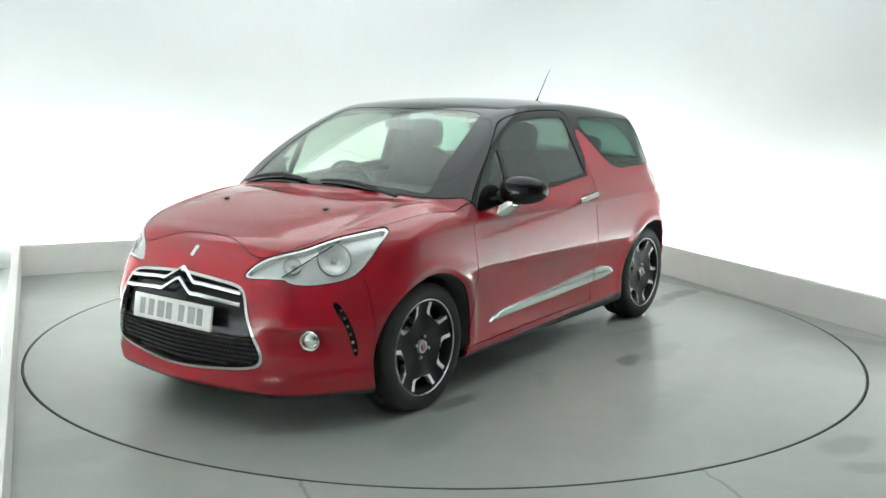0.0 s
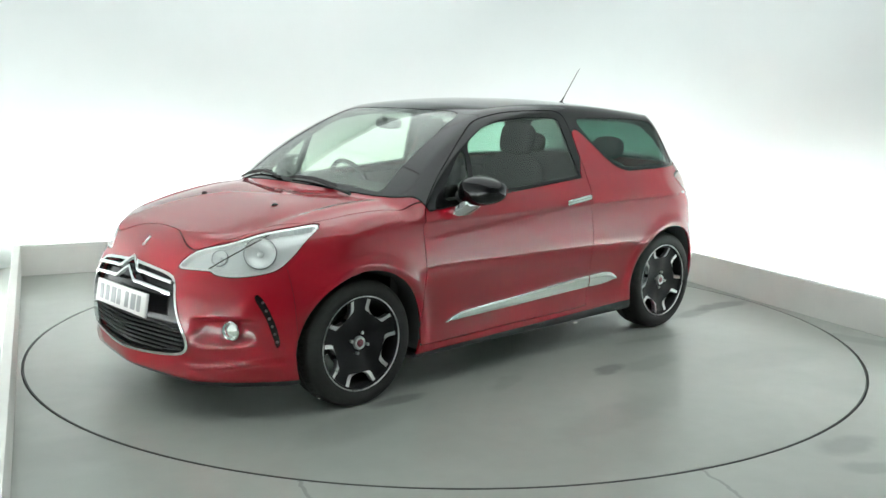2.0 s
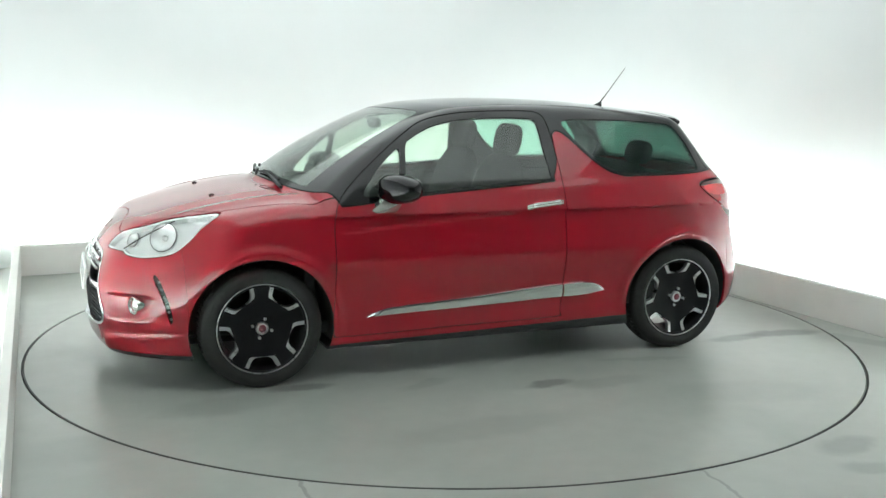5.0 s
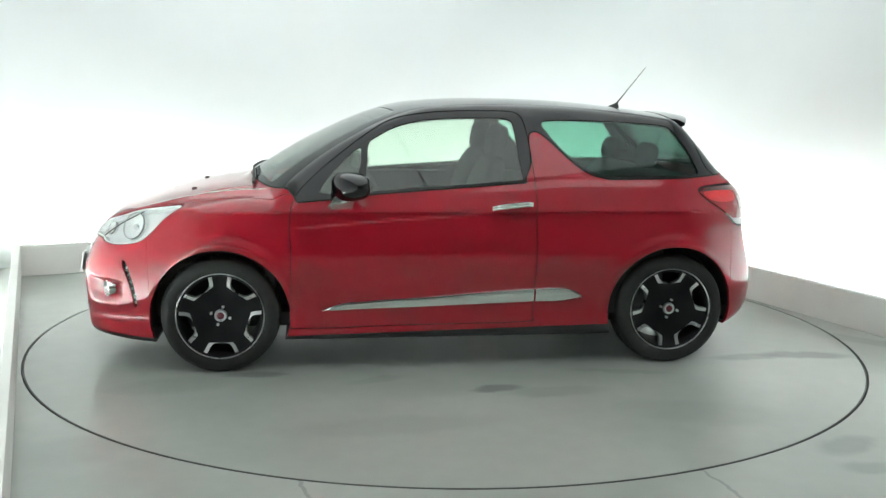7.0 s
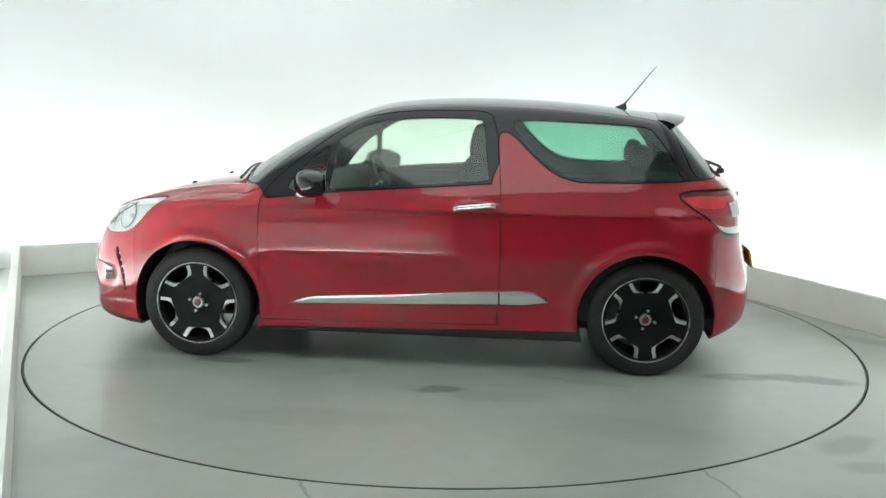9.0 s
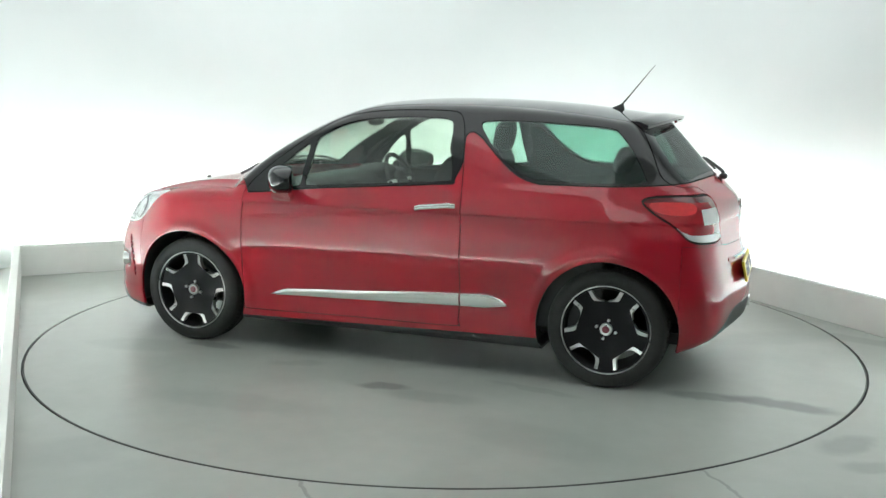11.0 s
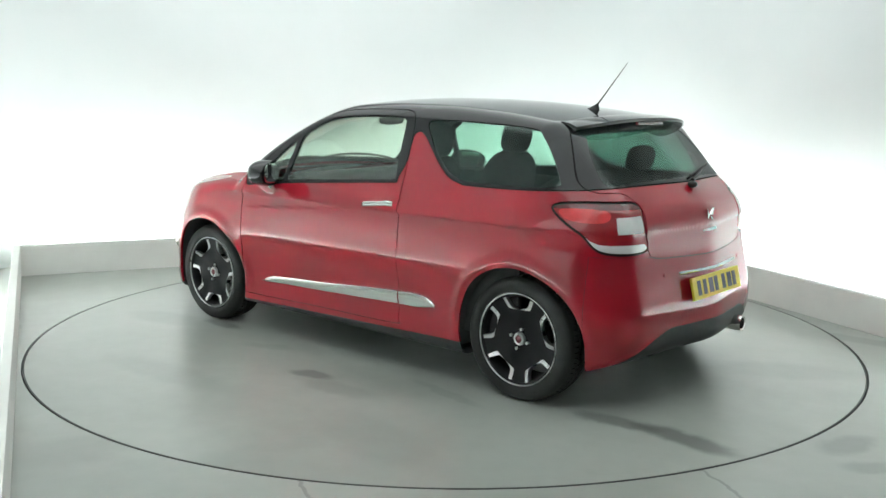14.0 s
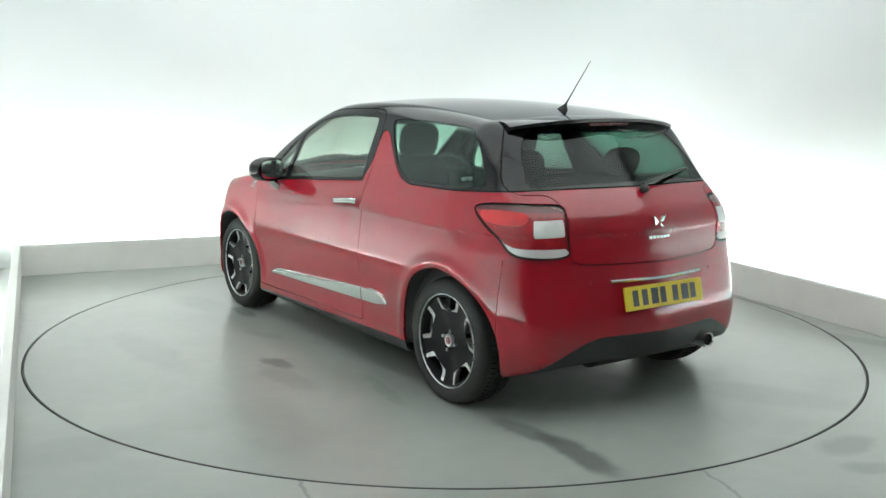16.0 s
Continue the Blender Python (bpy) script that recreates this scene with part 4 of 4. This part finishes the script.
def build_fittings():
    plate(0, 0.560, 0.455, 1, True)
    plate(0, 0.617, 0.512, -1, False)
    # chevrons on the grille
    for dz, k in ((0.0, 0), (-0.045, 1)):
        for s in (1, -1):
            def at(u, s=s, dz=dz):
                a = abs(u)
                z = float(np.interp(a, [0, 0.012, 0.095, 0.14, 0.37], [0.694, 0.690, 0.640, 0.640, 0.640 - 0.018])) + dz
                p, n = skin_at(a * s, z, 1)
                return p + n * 0.004, n
            ribbon("chevron_bar", at, np.linspace(0.0, 0.365 if k == 0 else 0.378, 26), lambda u: (0.0095, -0.0095), 0.014, CHROME, "bright chrome chevron bar")
    # grille net
    bm = bmesh.new()
    spots = np.array([(1.0, i * 0.0185 + (0.009 if r % 2 else 0), 0.286 + 0.021 * r) for r in range(8) for i in range(-26, 26)])
    spots = spots[GRILLE(spots[:, 1], spots[:, 2]) < -0.022]
    hits = cast(spots, np.tile([1.0, 0.0, 0.0], (len(spots), 1)), 1.4)
    for p, n in zip(hits, slope(hits)):
            c = Vector(p - n * 0.018)
            tube(bm, [c + Vector((0, -0.009, -0.005)), c + Vector((0.003, 0, 0.005)), c + Vector((0, 0.009, -0.005))], 0.0032, 5)
    part("grille_net", bm, BLACK_PLASTIC, car, "black net of the lower grille")
    # fog lamps
    for s in (1, -1):
        c, n = skin_at(0.628 * s, 0.432, 1)
        way = Vector((0.9, 0.42 * s, 0)).normalized()
        mm = Matrix.Translation(c + way * 0.016) @ Vector((0, 1, 0)).rotation_difference(way).to_matrix().to_4x4()
        bm = lathe([(0.030, -0.03), (0.036, 0.004), (0.040, 0.010), (0.045, 0.006), (0.047, -0.03)], 32)
        bmesh.ops.transform(bm, matrix=mm, verts=bm.verts[:])
        fog = part("fog_light", bm, CHROME, car, "round chrome-ringed fog light", smooth=True)
        bm = lathe([(0.0005, 0.006), (0.018, 0.003), (0.033, -0.006), (0.034, -0.028), (0.0005, -0.03)], 28)
        bmesh.ops.transform(bm, matrix=mm, verts=bm.verts[:])
        part("lens", bm, CHROME, fog, "bright silver round lens", smooth=True)
        # running light lenses
        for k in range(6):
            q, z = 0.392 + 0.020 * k - 0.0006 * k * k, 0.556 - 0.036 * k
            yy = 0.70 + 0.008 * k
            x = yy - q + 1.4
            o = np.array([[1.2, 0.0, z]])
            d = np.array([[x - 1.2, yy * s, 0.0]])
            p = Vector(cast(o, d / np.linalg.norm(d), 1.4)[0])
            nn = Vector((0.75, 0.66 * s, 0))
            bm = bmesh.new()
            bmesh.ops.create_uvsphere(bm, u_segments=10, v_segments=6, radius=0.007, matrix=Matrix.Translation(p - nn * 0.008))
            part("led_lens", bm, DISC, car, smooth=True)
    # bonnet badge, washer jets
    p, n = skin_at(0.0, 0.765, 1)
    mm = Matrix.Translation(p) @ Vector((0, 0, 1)).rotation_difference(n).to_matrix().to_4x4()
    bm = box(bmesh.new(), -0.028, 0.028, -0.011, 0.011, -0.003, 0.004, 0.003)
    bmesh.ops.transform(bm, matrix=mm, verts=bm.verts[:])
    part("bonnet_badge", bm, CHROME, car, "small chrome badge")
    for s in (1, -1):
        p, n = skin_top(1.40, 0.34 * s)
        bm = blob(bmesh.new(), Matrix.Translation(p) @ Matrix.Diagonal((0.016, 0.012, 0.009, 1)), 2.4, 8)
        part("washer_jet", bm, BLACK_PLASTIC, car, smooth=True)
    # side strips, door handles, mirrors
    for s, leaf in ((1, doors[0]), (-1, doors[1])):
        top = curve([-0.712, -0.69, -0.65, -0.60, -0.45, 0.16, 0.50, 0.59, 0.66, 0.70], [0.398, 0.418, 0.436, 0.444, 0.441, 0.401, 0.381, 0.373, 0.350, 0.332])
        foot = curve([-0.712, -0.60, -0.45, 0.16, 0.50, 0.70], [0.386, 0.365, 0.361, 0.343, 0.335, 0.329])

        def at(u, s=s):
            p, n = skin_side(u, (float(top(np.array(u))) + float(foot(np.array(u)))) / 2, s)
            return p, n

        def half(u):
            h = (float(top(np.array(u))) - float(foot(np.array(u)))) / 2
            return (h, -h)
        ribbon("door_strip", at, np.linspace(-0.447, 0.70, 40), half, 0.016, CHROME, "polished metal strip along the door", leaf)
        ribbon("wing_strip", at, np.linspace(-0.712, -0.456, 14), half, 0.016, CHROME, "tapered polished metal strip")
        pts = []
        for u in np.linspace(-0.205, -0.42, 9):
            p, n = skin_side(u, 0.874 + (u + 0.205) * -0.10, s)
            w = 0.030 if -0.40 < u < -0.225 else 0.012
            pts.append(p + n * w)
        bm = bmesh.new()
        for off in (-0.006, 0.006):
            tube(bm, [p + Vector((0, 0, off)) for p in pts], 0.0085, 8)
        part("door_handle", bm, CHROME, leaf, "chrome door handle")
        p, n = skin_side(-0.315, 0.893, s)
        bm = blob(bmesh.new(), Matrix.Translation(p - n * 0.002) @ Matrix.Diagonal((0.075, 0.006, 0.026, 1)), 2.2, 10)
        part("handle_recess", bm, RED, leaf, smooth=True)
        # mirror: a rounded shell on a chrome foot
        # both are folded back, the driver's further
        mm = pose(0.545, 0.915, 1.003, 0, 0, 27) if s > 0 else pose(0.47, -0.868, 1.005, 0, 0, -62)
        bm = blob(bmesh.new(), mm @ Matrix.Diagonal((0.088, 0.125, 0.076, 1)), 2.7, 18)
        for v in bm.verts:
            q = mm.inverted() @ v.co
            if q.x < -0.045:
                q.x = -0.045 - (q.x + 0.045) * 0.1
            k = q.y * s
            q.z *= 1 - 0.22 * max(0, k / 0.125)
            q.x *= 1 - 0.25 * max(0, k / 0.125) ** 2
            v.co = mm @ q
        mir = part("wing_mirror", bm, BLACK_GLOSS, car, "gloss black wing mirror", smooth=True)
        bm = blob(bmesh.new(), mm @ pose(-0.047, 0, 0.002) @ Matrix.Diagonal((0.003, 0.104, 0.058, 1)), 3.0, 12)
        part("mirror_glass", bm, mat("mirror_silver", (0.8, 0.82, 0.82), 0.03, metal=1.0), mir, "mirror glass", smooth=True)
        p, n = skin_side(0.60, 0.895, s)
        bm = bmesh.new()
        rows = []
        for k in range(7):
            t = k / 6
            c = p.lerp(Vector((0.575, 0.90 if s > 0 else -0.875, 0.948)), t)
            rows.append([bm.verts.new(c + Vector((a * (0.075 - 0.012 * t), 0, b * 0.030 * (1 - 0.3 * t)))) for a, b in ((1, -0.4), (0.7, -1), (-0.7, -1), (-1, 0), (-0.7, 1), (0.7, 1))])
        for a, b in zip(rows, rows[1:]):
            for k in range(6):
                bm.faces.new((a[k], a[(k + 1) % 6], b[(k + 1) % 6], b[k]))
        bm.faces.new(rows[0]), bm.faces.new(rows[-1][::-1])
        part("mirror_foot", bm, CHROME, mir, "chrome mirror foot", smooth=True)
        p2, n2 = skin_side(0.60, 0.965, s)
        bm = tube(bmesh.new(), [p2 - n2 * 0.01, Vector((0.575, 0.86 * s, 0.975))], 0.032, 12)
        part("mirror_arm", bm, BLACK_PLASTIC, mir)
    # aerial
    p, n = skin_top(-1.10, 0.0)
    bm = bmesh.new()
    rows = []
    for k in range(6):
        t = k / 5
        rows.append([bm.verts.new(p + Vector((0.045 * (1 - t) * math.cos(a) - 0.035 * t, 0.02 * (1 - 0.6 * t) * math.sin(a), -0.004 + 0.036 * t))) for a in (2 * math.pi * i / 12 for i in range(12))])
    for a, b in zip(rows, rows[1:]):
        for k in range(12):
            bm.faces.new((a[k], a[(k + 1) % 12], b[(k + 1) % 12], b[k]))
    bm.faces.new(rows[-1])
    aer = part("aerial", bm, BLACK_PLASTIC, car, "thin black roof aerial", smooth=True)
    tip = p + Vector((-0.205, 0, 0.245))
    part("rod", tube(bmesh.new(), [p + Vector((-0.030, 0, 0.025)), p + Vector((-0.06, 0, 0.062)), tip], [0.0055, 0.0035, 0.0016], 8), BLACK_PLASTIC, aer, "slim aerial rod")
    # roof spoiler with its brake light
    bm = bmesh.new()
    rows = []
    for i in range(25):
        y = -0.55 + 1.10 * i / 24
        a = abs(y) / 0.55
        root, _ = skin_top(-1.30 + 0.03 * a ** 2, y)
        edge = Vector((-1.462 + 0.10 * a ** 3, y, root.z - 0.014 - 0.012 * a ** 4))
        rows.append([bm.verts.new(q) for q in (root + Vector((0, 0, 0.002)), root.lerp(edge, 0.5) + Vector((0, 0, 0.010)), edge + Vector((0, 0, 0.004)), edge + Vector((0.002, 0, -0.012)),
                                                root.lerp(edge, 0.55) + Vector((0, 0, -0.044)), root + Vector((-0.03, 0, -0.05)))])
    for a, b in zip(rows, rows[1:]):
        for k in range(6):
            bm.faces.new((a[k], a[(k + 1) % 6], b[(k + 1) % 6], b[k]))
    bm.faces.new(rows[0]), bm.faces.new(rows[-1][::-1])
    sp = part("roof_spoiler", bm, BLACK_GLOSS, car, "gloss black roof spoiler", smooth=True)
    bm = box(bmesh.new(), -1.456, -1.440, -0.13, 0.13, 1.338, 1.352, 0.003)
    part("brake_light", bm, LAMP_DARK, sp, "slim dark red brake light")
    # rear wiper
    p, n = skin_at(0.0, 1.035, -1)
    bm = blob(bmesh.new(), Matrix.Translation(p + n * 0.018) @ Matrix.Diagonal((0.024, 0.022, 0.018, 1)), 2.3, 10)
    wip = part("rear_wiper", bm, BLACK_PLASTIC, car, "black rear wiper", smooth=True)
    pts = []
    for k in range(9):
        y = -0.40 * k / 8
        q, nn = skin_at(y, 1.045 + 0.06 * (k / 8), -1)
        pts.append(q + nn * (0.034 - 0.014 * k / 8))
    part("arm", tube(bmesh.new(), pts, [0.010 - 0.0005 * k for k in range(9)], 8), BLACK_PLASTIC, wip)
    pts = [skin_at(-0.08 - 0.38 * k / 8, 1.075 + 0.035 * (k / 8), -1) for k in range(9)]
    part("blade", tube(bmesh.new(), [q + nn * 0.012 for q, nn in pts], 0.007, 6), BLACK_PLASTIC, wip)
    # tailgate badge and name bar, plate light strip
    p, n = skin_at(0.0, 0.900, -1)
    bm = bmesh.new()
    for s in (1, -1):
        blades = [((0.038 * s, 0.034), (0.006 * s, 0.004), (0.026 * s, -0.006 - 0.010 * s))]
        if s < 0:
            blades += [((-0.004, -0.002), (-0.030, -0.022), (-0.012, -0.016)), ((-0.030, -0.022), (0.004, -0.044), (-0.016, -0.030))]
        for pts in blades:
            vs = [p + Vector((-0.006 + 0.02 * z, y, z)) for y, z in pts]
            ws = [q + Vector((0.012, 0, 0)) for q in vs]
            a, b = [bm.verts.new(q) for q in vs], [bm.verts.new(q) for q in ws]
            bm.faces.new(a), bm.faces.new(b[::-1])
            for k in range(3):
                bm.faces.new((a[k], a[(k + 1) % 3], b[(k + 1) % 3], b[k]))
    part("tailgate_badge", bm, CHROME, car, "chrome winged tailgate badge")
    for k in range(6):
        q, nn = skin_at(-0.065 + 0.024 * k, 0.832, -1)
        bm = box(bmesh.new(), q.x - 0.003, q.x + 0.004, q.y - 0.008, q.y + 0.008, q.z - 0.006, q.z + 0.006)
        part("name_bar", bm, SATIN, car)
    pts = [skin_at(-0.30 + 0.60 * k / 12, 0.643, -1) for k in range(13)]
    part("plate_strip", tube(bmesh.new(), [q + nn * 0.006 for q, nn in pts], 0.0075, 8), CHROME, car, "chrome strip over the rear plate")
    for s in (1, -1):
        q, nn = skin_at(0.40 * s, 0.645, -1)
        part("parking_sensor", blob(bmesh.new(), Matrix.Translation(q) @ Matrix.Diagonal((0.005, 0.011, 0.011, 1)), 2, 8), RED, car, smooth=True)
    # exhaust
    bm = lathe([(0.030, 0.0), (0.038, -0.004), (0.042, 0.02), (0.042, 0.20)], 24)
    bmesh.ops.transform(bm, matrix=pose(-1.875, -0.325, 0.300, 0, 0, -90), verts=bm.verts[:])
    part("exhaust_tip", bm, CHROME, car, "round chrome exhaust tip", smooth=True)
    part("silencer", tube(bmesh.new(), [(-1.62, -0.50, 0.265), (-1.62, 0.25, 0.265)], 0.080, 16), METAL_DARK, car)
    bm = tube(bmesh.new(), [(-1.62, -0.36, 0.27), (-1.80, -0.325, 0.300)], 0.025, 12)
    part("exhaust_pipe", bm, METAL_DARK, car)
    # windscreen wipers
    for a, b in (((1.075, -0.08), (0.955, -0.66)), ((1.045, 0.50), (1.07, 0.02))):
        pts = []
        for k in range(11):
            t = k / 10
            x, y = a[0] + (b[0] - a[0]) * t, a[1] + (b[1] - a[1]) * t
            q, nn = skin_top(x + 0.02, y)
            pts.append(q + Vector((0.0, 0, 0.014 + 0.008 * math.sin(math.pi * t))))
        w = part("windscreen_wiper", tube(bmesh.new(), pts, [0.009 - 0.0004 * k for k in range(11)], 8), BLACK_PLASTIC, car, "black windscreen wiper")
        part("blade", tube(bmesh.new(), [q + Vector((-0.028, 0, 0.0)) for q in pts[3:]], 0.008, 6), BLACK_PLASTIC, w)
    # tax disc
    q = cast(np.array([[-0.3, 0.47, 1.352]]), np.array([[1.0, 0.0, 0.0]]), 1.4)
    q, nn = Vector(q[0]), Vector(slope(q)[0])
    bm = bmesh.new()
    bmesh.ops.create_cone(bm, cap_ends=True, segments=20, radius1=0.030, radius2=0.030, depth=0.001, matrix=Matrix.Translation(q - nn * 0.014) @ Vector((0, 0, 1)).rotation_difference(nn).to_matrix().to_4x4())
    part("screen_sticker", bm, PAPER, car, "round pale sticker behind the windscreen")


def seat(x, y, name="front_seat"):
    e = new(name)
    e.parent = car
    tagged(e, "charcoal cloth car seat")
    bm = blob(bmesh.new(), pose(x + 0.05, y, 0.50, 0, -6, 0) @ Matrix.Diagonal((0.27, 0.25, 0.10, 1)), 3.2, 14)
    part("cushion", bm, CLOTH, e, smooth=True)
    bm = blob(bmesh.new(), pose(x - 0.25, y, 0.82, 0, -17, 0) @ Matrix.Diagonal((0.085, 0.25, 0.33, 1)), 3.0, 16)
    part("backrest", bm, CLOTH, e, smooth=True)
    bm = blob(bmesh.new(), pose(x - 0.355, y, 1.215, 0, -12, 0) @ Matrix.Diagonal((0.055, 0.120, 0.098, 1)), 3.2, 14)
    part("headrest", bm, CLOTH, e, smooth=True)
    for s in (0.05, -0.05):
        part("headrest_post", tube(bmesh.new(), [(x - 0.345, y + s, 1.10), (x - 0.355, y + s, 1.18)], 0.006, 8), CHROME, e)
    return e


def build_cabin():
    seat(0.05, 0.36)
    seat(0.02, -0.36)
    e = new("rear_bench")
    e.parent = car
    tagged(e, "charcoal cloth rear bench with headrests")
    part("cushion", blob(bmesh.new(), pose(-0.78, 0, 0.52) @ Matrix.Diagonal((0.25, 0.60, 0.10, 1)), 4, 14), CLOTH, e, smooth=True)
    part("backrest", blob(bmesh.new(), pose(-1.10, 0, 0.80, 0, -20, 0) @ Matrix.Diagonal((0.08, 0.60, 0.29, 1)), 4, 14), CLOTH, e, smooth=True)
    for y in (0.34, -0.34):
        part("headrest", blob(bmesh.new(), pose(-1.215, y, 1.135, 0, -14, 0) @ Matrix.Diagonal((0.05, 0.12, 0.075, 1)), 2.7, 12), CLOTH, e, smooth=True)
    # dashboard
    bm = bmesh.new()
    blob(bm, pose(0.74, 0, 0.84, 0, 8, 0) @ Matrix.Diagonal((0.27, 0.70, 0.13, 1)), 3.6, 20)
    blob(bm, pose(0.56, -0.36, 0.95) @ Matrix.Diagonal((0.11, 0.19, 0.06, 1)), 2.4, 14)
    part("dashboard", bm, CABIN, car, "charcoal dashboard", smooth=True)
    bm = bmesh.new()
    pts = [Vector((0.0, 0.185 * math.cos(2 * math.pi * k / 40), 0.185 * math.sin(2 * math.pi * k / 40))) for k in range(41)]
    tube(bm, [pose(0.375, -0.36, 0.90, 0, 25, 0) @ q for q in pts], 0.015, 10)
    w = part("steering_wheel", bm, CABIN, car, "dark steering wheel with pale spokes", smooth=True)
    bm = bmesh.new()
    for a in (0, 180, 270):
        tube(bm, [pose(0.385, -0.36, 0.90, 0, 25, 0) @ q for q in (Vector((0, 0, 0)), Vector((0, 0.18 * math.cos(math.radians(a)), 0.18 * math.sin(math.radians(a)))))], 0.014, 8)
    part("spokes", bm, SATIN, w, "silver spokes")
    part("airbag_cover", blob(bmesh.new(), pose(0.375, -0.36, 0.90, 0, 25, 0) @ Matrix.Diagonal((0.03, 0.075, 0.07, 1)), 2.5, 10), CABIN, w, smooth=True)
    part("interior_mirror", blob(bmesh.new(), pose(0.40, 0.0, 1.305) @ Matrix.Diagonal((0.018, 0.11, 0.032, 1)), 3, 12), CABIN, car, "dark interior mirror", smooth=True)
    part("mirror_stem", tube(bmesh.new(), [(0.40, 0, 1.32), (0.455, 0, 1.338)], 0.012, 8), CABIN, car)
    for y in (0.33, -0.33):
        part("sun_visor", box(bmesh.new(), 0.14, 0.30, y - 0.17, y + 0.17, 1.352, 1.366, 0.005), LINER, car)
    bm = bmesh.new()
    box(bm, -1.62, 0.95, -0.70, 0.70, 0.24, 0.30)
    box(bm, -0.35, 0.75, -0.09, 0.09, 0.30, 0.52, 0.03)
    part("cabin_floor", bm, CABIN, car)
    # inner trims
    for s in (1, -1):
        bm = box(bmesh.new(), -1.20, 0.78, min(0.725 * s, 0.765 * s), max(0.725 * s, 0.765 * s), 0.28, 0.955, 0.01)
        part("side_trim", bm, CABIN, car)
    part("parcel_shelf", box(bmesh.new(), -1.60, -1.22, -0.60, 0.60, 0.965, 0.985, 0.004), CABIN, car)
    part("bulkhead", box(bmesh.new(), 0.95, 1.00, -0.74, 0.74, 0.25, 0.92), BLACK_PLASTIC, car)
    part("boot_trim", box(bmesh.new(), -1.66, -1.62, -0.50, 0.50, 0.25, 0.98), CABIN, car)
    # headliner follows the roof
    bm = bmesh.new()
    grid = [[None] * 13 for _ in range(17)]
    for i in range(17):
        for j in range(13):
            x, y = -1.25 + 1.50 * i / 16, -0.52 + 1.04 * j / 12
            p, n = skin_top(x, y)
            grid[i][j] = bm.verts.new(p - n * 0.032)
    for i in range(16):
        for j in range(12):
            bm.faces.new((grid[i][j], grid[i + 1][j], grid[i + 1][j + 1], grid[i][j + 1]))
    h = part("headliner", bm, LINER, car, "pale grey headliner", smooth=True)
    so = h.modifiers.new("thickness", "SOLIDIFY")
    so.thickness = 0.006


car = new("car")
tagged(car, "cherry red three-door hatchback with a black roof, on a turntable", "car")
build_shell()
build_wheels()
build_fittings()
build_cabin()



def motions():
    turns = [(0.0, 234.75), (0.3, 233.85), (0.6, 232.2), (1.0, 229.9), (1.5, 226.75), (3.5, 212.55), (7.0, 187.95), (8.0, 180.9), (9.0, 173.95),
             (12.5, 150.0), (14.5, 135.95), (16.0, 125.35)]
    walk(turntable, [(t, pose(0, 0, 0, 0, 0, a)) for t, a in turns])
    rows = []
    for t, a in turns:
        rows.append((t, pose(0, 0, 0, 0, 0, a) @ pose(0.076, 0.004, 0)))
    walk(car, rows)


motions()
